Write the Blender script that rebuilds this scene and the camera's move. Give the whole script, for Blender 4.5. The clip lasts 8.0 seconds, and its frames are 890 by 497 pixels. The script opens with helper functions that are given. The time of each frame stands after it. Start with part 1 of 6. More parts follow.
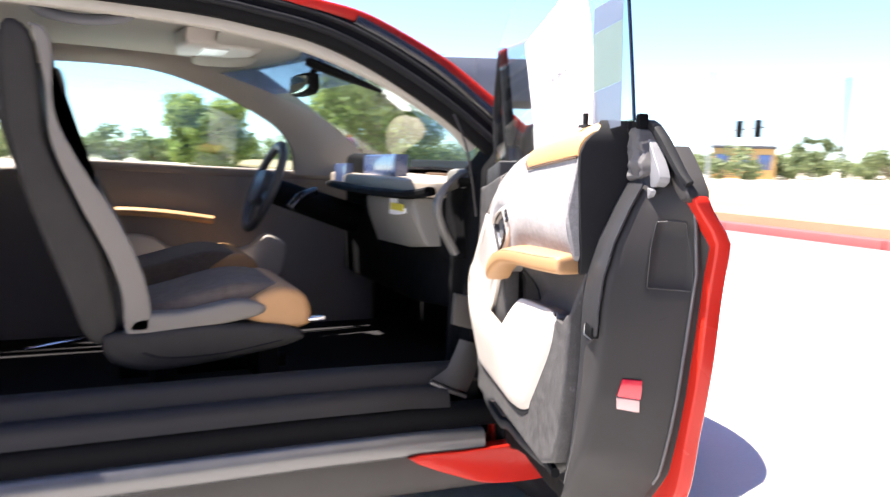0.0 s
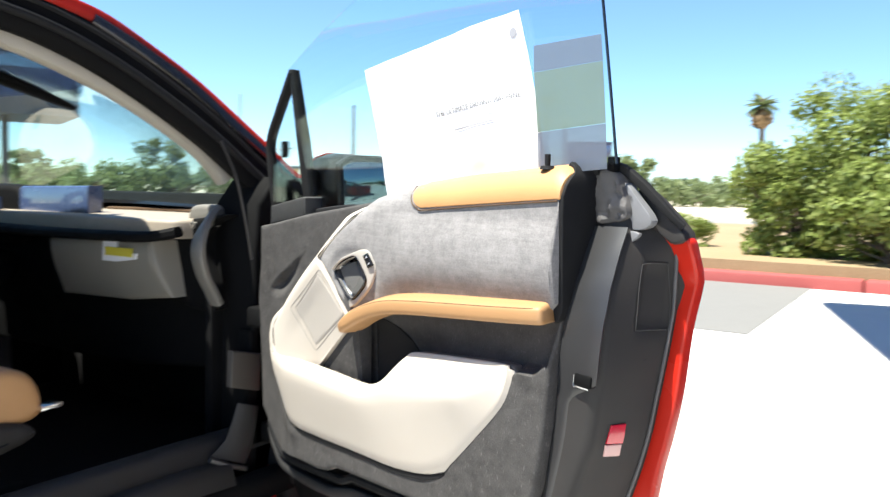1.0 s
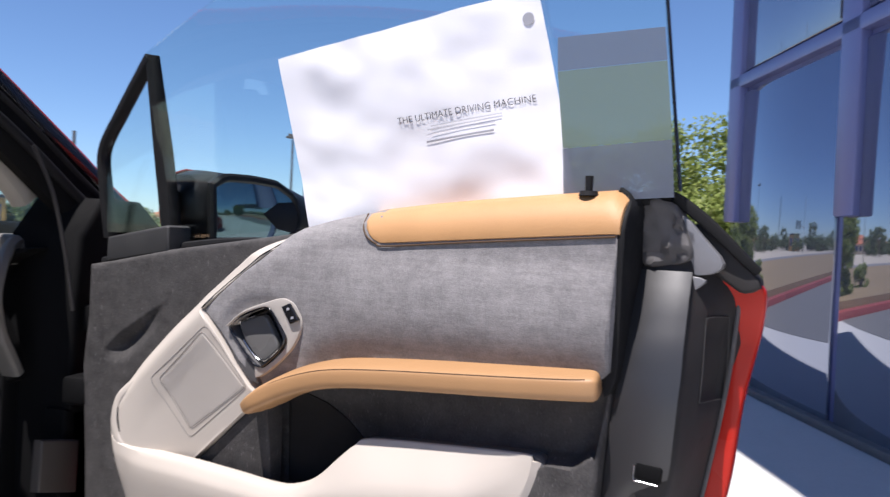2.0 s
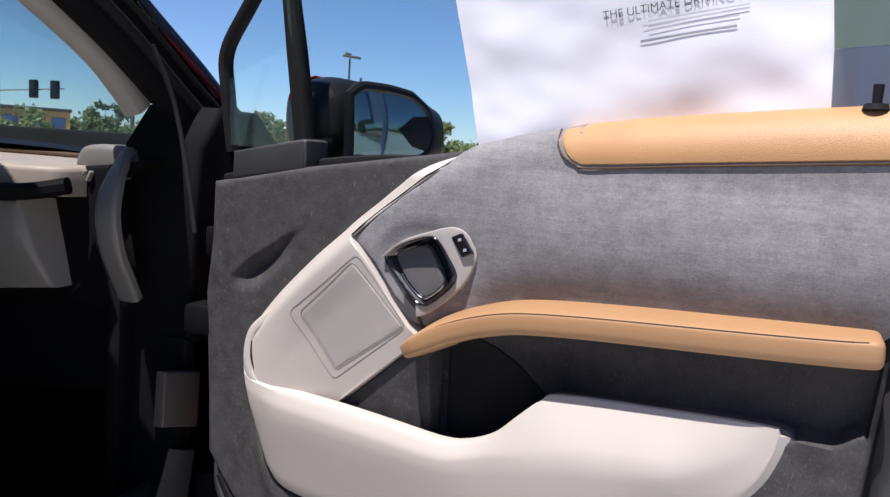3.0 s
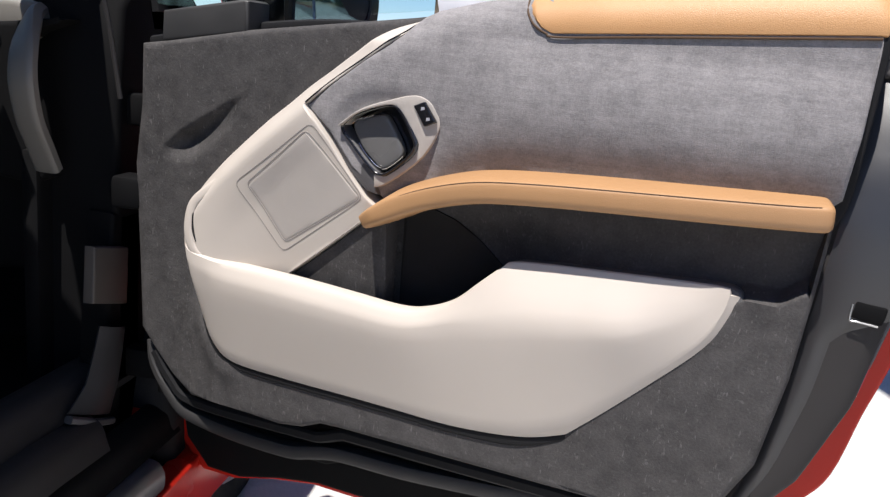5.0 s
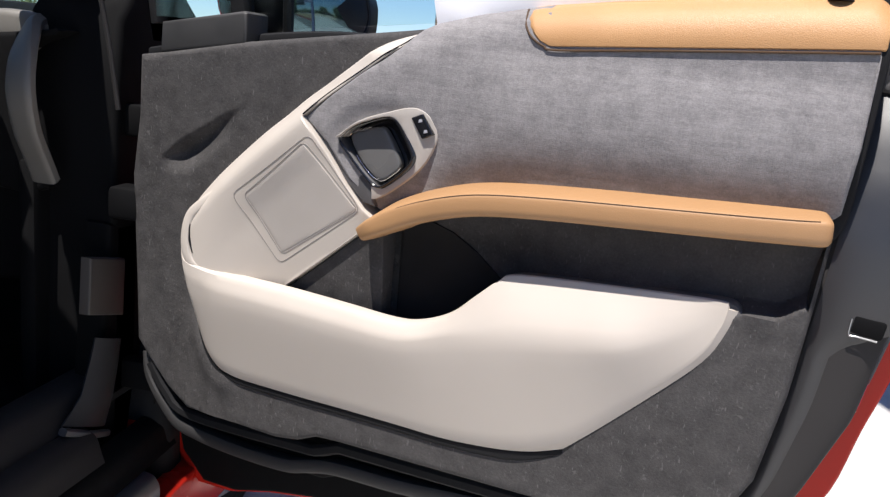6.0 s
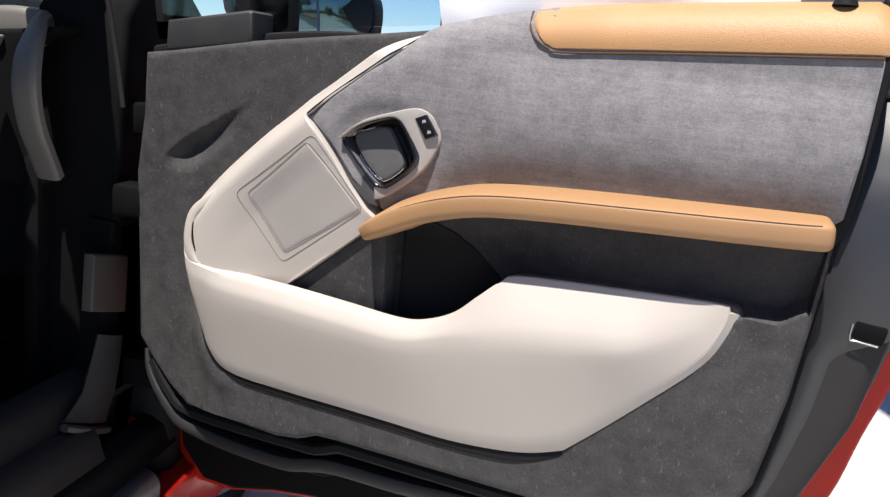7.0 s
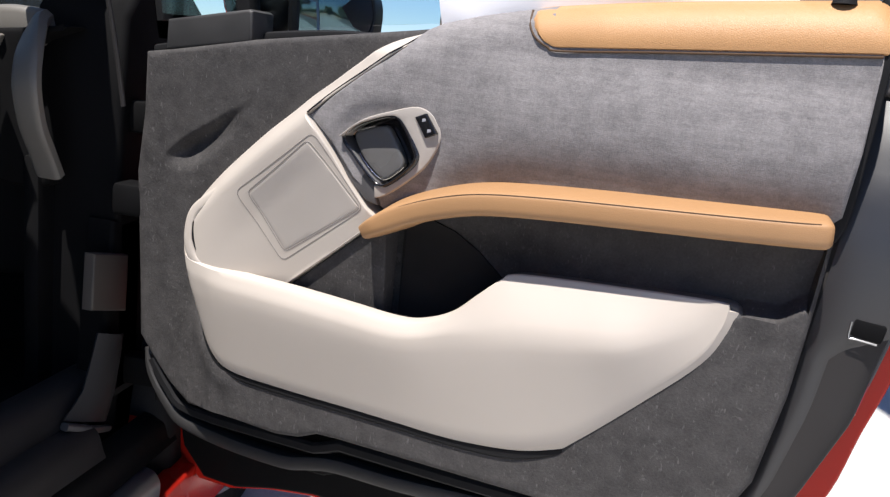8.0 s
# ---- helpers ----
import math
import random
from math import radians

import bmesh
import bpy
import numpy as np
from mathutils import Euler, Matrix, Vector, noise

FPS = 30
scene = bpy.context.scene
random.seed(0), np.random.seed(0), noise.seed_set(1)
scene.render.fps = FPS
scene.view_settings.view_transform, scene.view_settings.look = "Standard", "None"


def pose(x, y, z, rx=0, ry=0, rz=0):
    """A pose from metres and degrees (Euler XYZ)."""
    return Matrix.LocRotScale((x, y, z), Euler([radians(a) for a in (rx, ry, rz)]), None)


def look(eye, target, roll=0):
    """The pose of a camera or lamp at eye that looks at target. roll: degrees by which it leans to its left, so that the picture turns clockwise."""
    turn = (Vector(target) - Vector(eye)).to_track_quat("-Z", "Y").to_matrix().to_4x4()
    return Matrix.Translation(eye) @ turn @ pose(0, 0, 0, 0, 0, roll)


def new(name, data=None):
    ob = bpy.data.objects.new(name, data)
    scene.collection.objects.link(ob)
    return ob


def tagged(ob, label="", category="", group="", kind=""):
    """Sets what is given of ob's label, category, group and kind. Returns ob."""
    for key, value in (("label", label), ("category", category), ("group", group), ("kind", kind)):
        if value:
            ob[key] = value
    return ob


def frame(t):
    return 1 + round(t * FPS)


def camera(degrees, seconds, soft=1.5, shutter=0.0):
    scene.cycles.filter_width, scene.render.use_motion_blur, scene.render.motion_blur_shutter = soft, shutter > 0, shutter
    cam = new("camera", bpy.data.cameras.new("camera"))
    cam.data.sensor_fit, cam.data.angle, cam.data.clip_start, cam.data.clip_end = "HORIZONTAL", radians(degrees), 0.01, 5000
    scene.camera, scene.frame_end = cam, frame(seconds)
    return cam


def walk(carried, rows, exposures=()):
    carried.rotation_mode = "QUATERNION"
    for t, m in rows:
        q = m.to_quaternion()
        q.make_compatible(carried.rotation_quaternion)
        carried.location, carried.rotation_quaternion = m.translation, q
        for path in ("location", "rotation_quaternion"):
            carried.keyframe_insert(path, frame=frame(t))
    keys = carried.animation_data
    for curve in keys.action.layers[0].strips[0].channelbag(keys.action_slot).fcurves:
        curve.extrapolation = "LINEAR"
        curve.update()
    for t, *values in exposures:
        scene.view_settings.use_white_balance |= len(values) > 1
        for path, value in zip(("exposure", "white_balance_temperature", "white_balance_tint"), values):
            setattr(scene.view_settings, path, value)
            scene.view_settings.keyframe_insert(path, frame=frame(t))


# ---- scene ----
cam = camera(59.2, 8.0, soft=1.35, shutter=0.4)
LIFT = 0.12  # the car's zero above the ground
PATH = [
    (0, (2.705, -0.973, 0.956), (0.896, -0.152, 0.729), 1.7),
    (0.5, (2.444, -1.214, 0.985), (0.951, 0.103, 0.788), 1.5),
    (1, (2.155, -1.348, 0.977), (1.099, 0.343, 0.828), 1.2),
    (1.2, (2.042, -1.353, 0.968), (1.123, 0.42, 0.859), 0.8),
    (2.3, (1.587, -1.112, 0.949), (1.275, 0.863, 0.922), 3.2),
    (2.5, (1.522, -1.088, 0.943), (1.268, 0.894, 0.858), 3.2),
    (3, (1.494, -1.064, 0.942), (0.928, 0.84, 0.713), 3.8),
    (3.5, (1.476, -1.051, 0.94), (0.954, 0.862, 0.682), 5.2),
    (4, (1.42, -1.078, 0.911), (0.98, 0.838, 0.541), 5.4),
    (4.5, (1.414, -1.086, 0.902), (1.116, 0.84, 0.452), 5.7),
    (4.7, (1.408, -1.089, 0.908), (1.157, 0.837, 0.43), 5.9),
    (6, (1.41, -1.084, 0.909), (1.159, 0.85, 0.464), 6.2),
    (6.5, (1.411, -1.085, 0.909), (1.147, 0.847, 0.464), 6.5),
    (7, (1.411, -1.086, 0.908), (1.153, 0.847, 0.467), 6.8),
    (7.5, (1.412, -1.087, 0.906), (1.156, 0.848, 0.469), 6.9),
    (8, (1.411, -1.088, 0.907), (1.154, 0.846, 0.465), 6.8),
]
EXPOSURES = [(0.0, 2.22, 6600, 14), (0.5, 1.68, 6450, 6), (1.2, 1.48, 6580, 3), (2.3, 0.48, 6150, 18), (3.0, 0.48, 6120, 16), (4.0, 0.52, 6350, 13), (4.7, 0.55, 6370, 12), (8.0, 0.60, 6380, 12)]
walk(cam, [(t, look((e[0], e[1], e[2] + LIFT), (g[0], g[1], g[2] + LIFT), roll)) for t, e, g, roll in PATH], EXPOSURES)

# ---- light ----
SUN_EL, SUN_DIR = 68.0, (-0.46, -0.888)
world = bpy.data.worlds.new("world")
scene.world = world
world.use_nodes = True
wn = world.node_tree.nodes
sky = wn.new("ShaderNodeTexSky")
sky.sky_type = "NISHITA"
sky.sun_disc = False
sky.sun_elevation = radians(SUN_EL)
sky.sun_rotation = math.atan2(SUN_DIR[0], SUN_DIR[1])
sky.air_density, sky.dust_density, sky.ozone_density = 0.8, 0.05, 7.5
wn["Background"].inputs[1].default_value = 0.095
world.node_tree.links.new(sky.outputs[0], wn["Background"].inputs[0])
sun_data = bpy.data.lights.new("sun", "SUN")
sun_data.energy, sun_data.angle, sun_data.color = 5.0, radians(0.53), (1.0, 0.95, 0.88)
sun = new("sun", sun_data)
ce = math.cos(radians(SUN_EL))
sun.matrix_world = look((20 * SUN_DIR[0] * ce, 20 * SUN_DIR[1] * ce, 20 * math.sin(radians(SUN_EL))), (0, 0, 0))


# ---- materials ----
class Nodes:
    """A short way to wire a node material."""

    def __init__(self, name):
        self.mat = bpy.data.materials.new(name)
        self.mat.use_nodes = True
        self.tree = self.mat.node_tree
        self.bsdf = self.tree.nodes["Principled BSDF"]
        self.coord = self.tree.nodes.new("ShaderNodeTexCoord").outputs["Object"]

    def node(self, kind, **values):
        n = self.tree.nodes.new(kind)
        for key, value in values.items():
            n.inputs[key].default_value = value
        return n

    def link(self, a, b):
        self.tree.links.new(a, b)

    def stretch(self, scale, turn=0.0):
        n = self.node("ShaderNodeMapping", Scale=scale, Rotation=(0, turn, 0))
        self.link(self.coord, n.inputs["Vector"])
        return n.outputs[0]

    def noise(self, scale, detail=3.0, rough=0.55, vector=None):
        n = self.node("ShaderNodeTexNoise", Scale=scale, Detail=detail, Roughness=rough)
        self.link(vector or self.coord, n.inputs["Vector"])
        return n.outputs["Fac"]

    def cells(self, scale, feature="F1", vector=None):
        n = self.node("ShaderNodeTexVoronoi", Scale=scale)
        n.feature = feature
        self.link(vector or self.coord, n.inputs["Vector"])
        return n.outputs["Distance"]

    def math(self, op, a, b):
        n = self.tree.nodes.new("ShaderNodeMath")
        n.operation = op
        for k, v in enumerate((a, b)):
            if isinstance(v, (int, float)):
                n.inputs[k].default_value = v
            else:
                self.link(v, n.inputs[k])
        return n.outputs[0]

    def ramp(self, fac, stops):
        n = self.tree.nodes.new("ShaderNodeValToRGB")
        while len(n.color_ramp.elements) < len(stops):
            n.color_ramp.elements.new(0.5)
        for e, (p, c) in zip(n.color_ramp.elements, stops):
            e.position = p
            e.color = (*c, 1) if not isinstance(c, (int, float)) else (c, c, c, 1)
        self.link(fac, n.inputs[0])
        return n.outputs[0]

    def mix(self, fac, a, b, kind="MIX"):
        n = self.tree.nodes.new("ShaderNodeMixRGB")
        n.blend_type = kind
        for k, v in enumerate((fac, a, b)):
            if isinstance(v, (int, float)):
                n.inputs[k].default_value = v if k == 0 else (v, v, v, 1)
            elif isinstance(v, tuple):
                n.inputs[k].default_value = (*v, 1)
            else:
                self.link(v, n.inputs[k])
        return n.outputs[0]

    def bump(self, height, strength=0.3, distance=0.001):
        n = self.node("ShaderNodeBump", Strength=strength, Distance=distance)
        self.link(height, n.inputs["Height"])
        self.link(n.outputs[0], self.bsdf.inputs["Normal"])

    def set(self, **values):
        for key, value in values.items():
            key = key.replace("_", " ")
            if isinstance(value, (int, float, tuple)):
                self.bsdf.inputs[key].default_value = (*value, 1) if isinstance(value, tuple) else value
            else:
                self.link(value, self.bsdf.inputs[key])
        return self


def surface(name, colour, rough=0.5, metal=0.0, vary=0.12, scale=6.0, grain=900.0, relief=0.15, coat=0.0, spec=0.5):
    """A plain painted, moulded or cast surface: broad and fine variation, worn gloss, fine relief."""
    n = Nodes(name)
    broad = n.noise(scale, 4)
    fine = n.noise(grain, 2)
    lo = tuple(c * (1 - vary) for c in colour)
    hi = tuple(min(1, c * (1 + vary)) for c in colour)
    base = n.mix(broad, lo, hi)
    base = n.mix(0.25 * vary, base, fine, "OVERLAY")
    n.set(Base_Color=base, Metallic=metal, Roughness=n.ramp(broad, [(0.3, rough * 0.85), (0.7, min(1, rough * 1.15))]))
    n.set(Coat_Weight=coat, Coat_Roughness=0.05, Specular_IOR_Level=spec)
    if relief:
        n.bump(fine, relief, 0.0006)
    return n.mat


def fibre_material(name, dark, light, flecks=0.6):
    """Pressed plant fibre: a soft mottled mat with sparse short pale fibres lying in all directions."""
    n = Nodes(name)
    blot = n.ramp(n.noise(38, 5, 0.68), [(0.34, 0.0), (0.70, 1.0)])
    broad = n.ramp(n.noise(9, 4), [(0.3, 0.0), (0.72, 1.0)])
    fine = n.noise(330, 3, 0.7)
    f = n.math("ADD", n.math("MULTIPLY", blot, 0.27), n.math("MULTIPLY", broad, 0.13))
    f = n.math("ADD", f, n.math("MULTIPLY", n.ramp(fine, [(0.36, 0.0), (0.72, 1.0)]), 0.17))
    hair = n.math("MULTIPLY", n.ramp(n.noise(110, 3, 0.6), [(0.63, 0.0), (0.72, 1.0)]), 0.6)
    for turn, size in ((0.35, 120), (1.3, 105), (2.4, 130)):
        lay = n.noise(size, 2, 0.5, n.stretch((2.3, 1.0, 0.6), turn))
        hair = n.math("MAXIMUM", hair, n.ramp(lay, [(0.685, 0.0), (0.76, 1.0)]))
    f = n.math("ADD", f, n.math("MULTIPLY", hair, flecks * 0.75))
    n.set(Base_Color=n.mix(f, dark, light), Roughness=n.ramp(blot, [(0.0, 0.66), (1.0, 0.86)]), Specular_IOR_Level=0.3)
    n.bump(n.math("ADD", n.math("ADD", fine, n.math("MULTIPLY", hair, 0.8)), n.math("MULTIPLY", blot, 0.9)), 0.45, 0.0010)
    return n.mat


def cloth_material(name, dark, light):
    """Melange upholstery cloth: fine crossing threads, mixed pale and dark, in soft clouds."""
    n = Nodes(name)
    h = n.noise(165, 2, 0.6, n.stretch((1.5, 1.5, 4.4)))
    v = n.noise(165, 2, 0.6, n.stretch((4.4, 4.4, 1.3)))
    slub = n.noise(70, 3, 0.6, n.stretch((0.30, 0.30, 3.0)))
    cloud = n.noise(46, 5, 0.72)
    broad = n.noise(7, 3, 0.6)
    f = n.mix(0.5, n.ramp(h, [(0.36, 0.0), (0.66, 1.0)]), n.ramp(v, [(0.36, 0.0), (0.66, 1.0)]))
    f = n.mix(0.48, f, n.ramp(cloud, [(0.34, 0.0), (0.68, 1.0)]))
    f = n.mix(0.16, f, n.ramp(slub, [(0.42, 0.0), (0.62, 1.0)]))
    f = n.mix(0.16, f, n.ramp(broad, [(0.3, 0.0), (0.7, 1.0)]))
    n.set(Base_Color=n.mix(f, dark, light), Roughness=0.92, Specular_IOR_Level=0.2, Sheen_Weight=0.12)
    n.bump(n.math("ADD", n.math("MULTIPLY", n.math("ADD", h, v), 1.0), n.noise(1100, 1)), 0.32, 0.0009)
    return n.mat


def leather_material(name, colour, grained=1.0):
    n = Nodes(name)
    grain = n.cells(560, "DISTANCE_TO_EDGE", n.stretch((0.7, 1.0, 1.15)))
    crease = n.noise(60, 4, 0.6, n.stretch((0.35, 1.0, 1.4)))
    broad = n.noise(12, 3)
    base = n.mix(broad, tuple(c * 0.88 for c in colour), tuple(min(1, c * 1.1) for c in colour))
    base = n.mix(n.ramp(grain, [(0.0, 0.3 * grained), (0.12, 0.0)]), base, tuple(c * 0.62 for c in colour))
    n.set(Base_Color=base, Roughness=0.48, Specular_IOR_Level=0.4)
    n.bump(n.math("ADD", n.ramp(grain, [(0.0, 0.0), (0.2, 1.0)]), n.math("MULTIPLY", crease, 1.2)), 0.35 * grained, 0.0008)
    return n.mat


def glass_material(name, tint=(0.93, 0.97, 0.96), rough=0.0):
    """Thin car glass: mostly clear, with a mirror's gloss that grows at a slant."""
    n = Nodes(name)
    clear = n.node("ShaderNodeBsdfTransparent", Color=(*tint, 1))
    gloss = n.node("ShaderNodeBsdfGlossy", Roughness=rough, Color=(1, 1, 1, 1))
    facing = n.node("ShaderNodeLayerWeight", Blend=0.5)
    gain = n.math("ADD", 0.04, n.math("MULTIPLY", 0.9, n.math("POWER", facing.outputs["Facing"], 5.0)))
    mixer = n.tree.nodes.new("ShaderNodeMixShader")
    n.link(gain, mixer.inputs[0])
    n.link(clear.outputs[0], mixer.inputs[1])
    n.link(gloss.outputs[0], mixer.inputs[2])
    n.link(mixer.outputs[0], n.tree.nodes["Material Output"].inputs[0])
    return n.mat


def film_material(name, colour, clear):
    """A translucent sheet: part clear, part milky."""
    n = Nodes(name)
    t = n.node("ShaderNodeBsdfTransparent", Color=(1, 1, 1, 1))
    d = n.node("ShaderNodeBsdfTranslucent", Color=(*colour, 1))
    e = n.node("ShaderNodeBsdfDiffuse", Color=(*colour, 1))
    m1 = n.tree.nodes.new("ShaderNodeMixShader")
    m2 = n.tree.nodes.new("ShaderNodeMixShader")
    m2.inputs[0].default_value = clear
    n.link(d.outputs[0], m1.inputs[1])
    n.link(e.outputs[0], m1.inputs[2])
    n.link(m1.outputs[0], m2.inputs[1])
    n.link(t.outputs[0], m2.inputs[2])
    n.link(m2.outputs[0], n.tree.nodes["Material Output"].inputs[0])
    return n.mat


def leaf_material(name, stops, trans=0.25):
    n = Nodes(name)
    geo = n.tree.nodes.new("ShaderNodeNewGeometry")
    col = n.ramp(geo.outputs["Random Per Island"], stops)
    col = n.mix(n.ramp(n.noise(1.4, 3), [(0.3, 0.0), (0.7, 0.5)]), col, stops[0][1])
    n.set(Base_Color=col, Roughness=0.55, Specular_IOR_Level=0.3)
    back = n.node("ShaderNodeBsdfTranslucent")
    n.link(col, back.inputs["Color"])
    mixer = n.tree.nodes.new("ShaderNodeMixShader")
    mixer.inputs[0].default_value = trans
    n.link(n.bsdf.outputs[0], mixer.inputs[1])
    n.link(back.outputs[0], mixer.inputs[2])
    n.link(mixer.outputs[0], n.tree.nodes["Material Output"].inputs[0])
    return n.mat


def concrete_material(name, lo, hi, patch=0.35, rough=0.85):
    n = Nodes(name)
    broad = n.noise(0.35, 5, 0.6)
    mid = n.noise(5, 4, 0.6)
    fine = n.noise(140, 3, 0.7)
    f = n.mix(0.4, broad, mid)
    base = n.mix(f, lo, hi)
    base = n.mix(n.math("MULTIPLY", n.ramp(fine, [(0.3, 1.0), (0.55, 0.0)]), patch), base, tuple(c * 0.6 for c in lo))
    n.set(Base_Color=base, Roughness=rough, Specular_IOR_Level=0.25)
    n.bump(fine, 0.4, 0.002)
    return n.mat


RED = surface("red_paint", (0.46, 0.020, 0.011), 0.26, vary=0.04, grain=1500, relief=0.02, coat=0.08, spec=0.2)
DARK_PLASTIC = surface("dark_grey_plastic", (0.085, 0.082, 0.084), 0.55, vary=0.15, scale=14, relief=0.3)
JAMB_PLASTIC = surface("mid_grey_plastic", (0.034, 0.0315, 0.0310), 0.6, vary=0.16, scale=10, relief=0.25, spec=0.2)
SILL_PLASTIC = surface("charcoal_plastic", (0.021, 0.0195, 0.0195), 0.6, vary=0.25, scale=9, relief=0.3, spec=0.3)
SATIN_GREY = surface("satin_grey_trim", (0.062, 0.060, 0.061), 0.42, vary=0.08, scale=10, relief=0.1, spec=0.9)
BLACK = surface("black_plastic", (0.007, 0.007, 0.0074), 0.7, vary=0.2, scale=20, relief=0.25, spec=0.06)
RUBBER = surface("black_rubber", (0.011, 0.011, 0.012), 0.75, vary=0.25, scale=30, relief=0.3, spec=0.2)
GLOSS_BLACK = surface("gloss_black", (0.012, 0.012, 0.014), 0.12, vary=0.1, relief=0.0, coat=0.5)
MIRROR_BLACK = surface("satin_black_plastic", (0.011, 0.011, 0.012), 0.4, vary=0.2, scale=20, relief=0.2, spec=0.25)
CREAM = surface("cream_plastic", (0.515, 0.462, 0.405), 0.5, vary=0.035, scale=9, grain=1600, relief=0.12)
# cream again for the glove box and vent slats, with cabin shade darkened in
CREAM_SHADED = surface("shaded_cream_plastic", (0.23, 0.213, 0.183), 0.5, vary=0.05, scale=9, relief=0.12)
HEADLINER = surface("greige_headliner", (0.38, 0.35, 0.30), 0.95, vary=0.08, scale=7, grain=1200, relief=0.4)
FIBRE = fibre_material("dark_plant_fibre", (0.028, 0.0265, 0.0265), (0.135, 0.127, 0.124))
CLOTH = cloth_material("grey_melange_cloth", (0.132, 0.126, 0.128), (0.335, 0.318, 0.316))
SEAT_CLOTH = cloth_material("brown_grey_seat_cloth", (0.088, 0.068, 0.054), (0.22, 0.175, 0.14))
LEATHER = leather_material("tan_leather", (0.50, 0.275, 0.12), 0.55)
LEATHER_SMOOTH = leather_material("smooth_tan_leather", (0.40, 0.225, 0.105), 0.3)
SAIL_GREY = surface("sail_panel_grey", (0.030, 0.029, 0.029), 0.6, vary=0.15, scale=20, relief=0.4)
FOAM_GREY = surface("grey_foam", (0.085, 0.08, 0.08), 0.8, vary=0.35, scale=60, relief=0.5)
CLIP_GREY = surface("pale_clip_plastic", (0.17, 0.17, 0.18), 0.3, vary=0.15, scale=30)
SEAT_EDGE = surface("greige_seat_edge", (0.19, 0.172, 0.15), 0.8, vary=0.1, scale=12, relief=0.3)
SEAT_BASE = surface("taupe_seat_base", (0.042, 0.039, 0.036), 0.7, vary=0.3, scale=14, relief=0.5, spec=0.12)
DASH_GREIGE = surface("greige_dash_trim", (0.155, 0.146, 0.130), 0.5, vary=0.06, scale=9, relief=0.12)
SILL_GREY = surface("sill_end_grey", (0.034, 0.033, 0.034), 0.42, vary=0.2, scale=12, relief=0.2)
STRIP_GREY = surface("satin_metallic_grey", (0.030, 0.0295, 0.031), 0.37, 0.1, vary=0.06, scale=10, relief=0.1, spec=0.6)
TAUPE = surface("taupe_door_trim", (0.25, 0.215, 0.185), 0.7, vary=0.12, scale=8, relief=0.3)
# grey of the ground in the car's shadow, carried by the lower sill
SHADOW_GREY = surface("shadow_grey", (0.045, 0.041, 0.038), 0.7, vary=0.15, scale=6, relief=0.3)
GROOVE_GREY = surface("greige_groove", (0.27, 0.245, 0.22), 0.6)
# frosted tone of the embossed field; on the handle surround, shade in the colour
FROSTED_SHADED_CREAM = surface("frosted_shaded_cream", (0.43, 0.39, 0.35), 0.65, vary=0.05, scale=14, grain=2200, relief=0.35)
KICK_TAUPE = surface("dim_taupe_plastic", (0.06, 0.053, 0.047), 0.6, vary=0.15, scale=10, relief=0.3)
# near-black tone of the shade deep in the door pocket
POCKET_SHADE = surface("pocket_shade", (0.025, 0.0235, 0.023), 0.95, vary=0.3, scale=30, relief=0.4, spec=0.1)
THREAD = surface("brown_thread", (0.075, 0.040, 0.018), 0.8)
CHROME = surface("satin_chrome", (0.75, 0.75, 0.76), 0.16, 1.0, vary=0.05, relief=0.0)
STEEL = surface("bare_steel", (0.5, 0.5, 0.5), 0.3, 1.0, vary=0.15, scale=60)
SILL_METAL = surface("silver_sill", (0.135, 0.133, 0.133), 0.34, 0.5, vary=0.08, scale=16, relief=0.1)
GLASS = glass_material("clear_glass")
WINDSHIELD_GLASS = glass_material("green_tinted_glass", (0.84, 0.93, 0.91))
MIRROR = surface("mirror_glass", (0.40, 0.56, 0.47), 0.035, 1.0, vary=0.0, relief=0.0)
PAPER = surface("white_paper", (0.83, 0.825, 0.85), 0.8, vary=0.02, scale=14, grain=400, relief=0.15)
INK = surface("black_ink", (0.06, 0.06, 0.07), 0.8)
GREY_INK = surface("grey_ink", (0.33, 0.33, 0.36), 0.8)
PALE_INK = surface("pale_grey_ink", (0.56, 0.56, 0.59), 0.8)
YELLOW_INK = surface("yellow_ink", (0.65, 0.55, 0.05), 0.7)
REFLECTOR_RED = surface("red_reflector", (0.55, 0.01, 0.03), 0.15, vary=0.1, scale=200, grain=700, relief=0.4, coat=0.6)
# blue in the base colour stands in for reflected sky
SCREEN = surface("sky_blue_screen_glass", (0.06, 0.09, 0.19), 0.28, vary=0.05, relief=0.0, coat=1.0)
CARPET = surface("black_carpet", (0.020, 0.019, 0.020), 1.0, vary=0.3, scale=40, relief=0.8, spec=0.05)


# ---- geometry helpers ----
def spline(points, n=5, closed=False):
    """Points of a smooth curve through the given ones."""
    p = [Vector(q) for q in points]
    out, m = [], len(p)
    for i in range(m if closed else m - 1):
        a, b, c, d = (p[(i + k) % m] if closed else p[min(max(i + k, 0), m - 1)] for k in (-1, 0, 1, 2))
        for k in range(n):
            t = k / n
            out.append(0.5 * (2 * b + (c - a) * t + (2 * a - 5 * b + 4 * c - d) * t * t + (3 * b - a - 3 * c + d) * t ** 3))
    if not closed:
        out.append(p[-1])
    return out


def finish(bm, angle=38):
    bmesh.ops.remove_doubles(bm, verts=bm.verts, dist=1e-6)
    bmesh.ops.recalc_face_normals(bm, faces=bm.faces)
    for f in bm.faces:
        f.smooth = True
    for e in bm.edges:
        if len(e.link_faces) != 2 or e.calc_face_angle(0) > radians(angle):
            e.smooth = False
    return bm


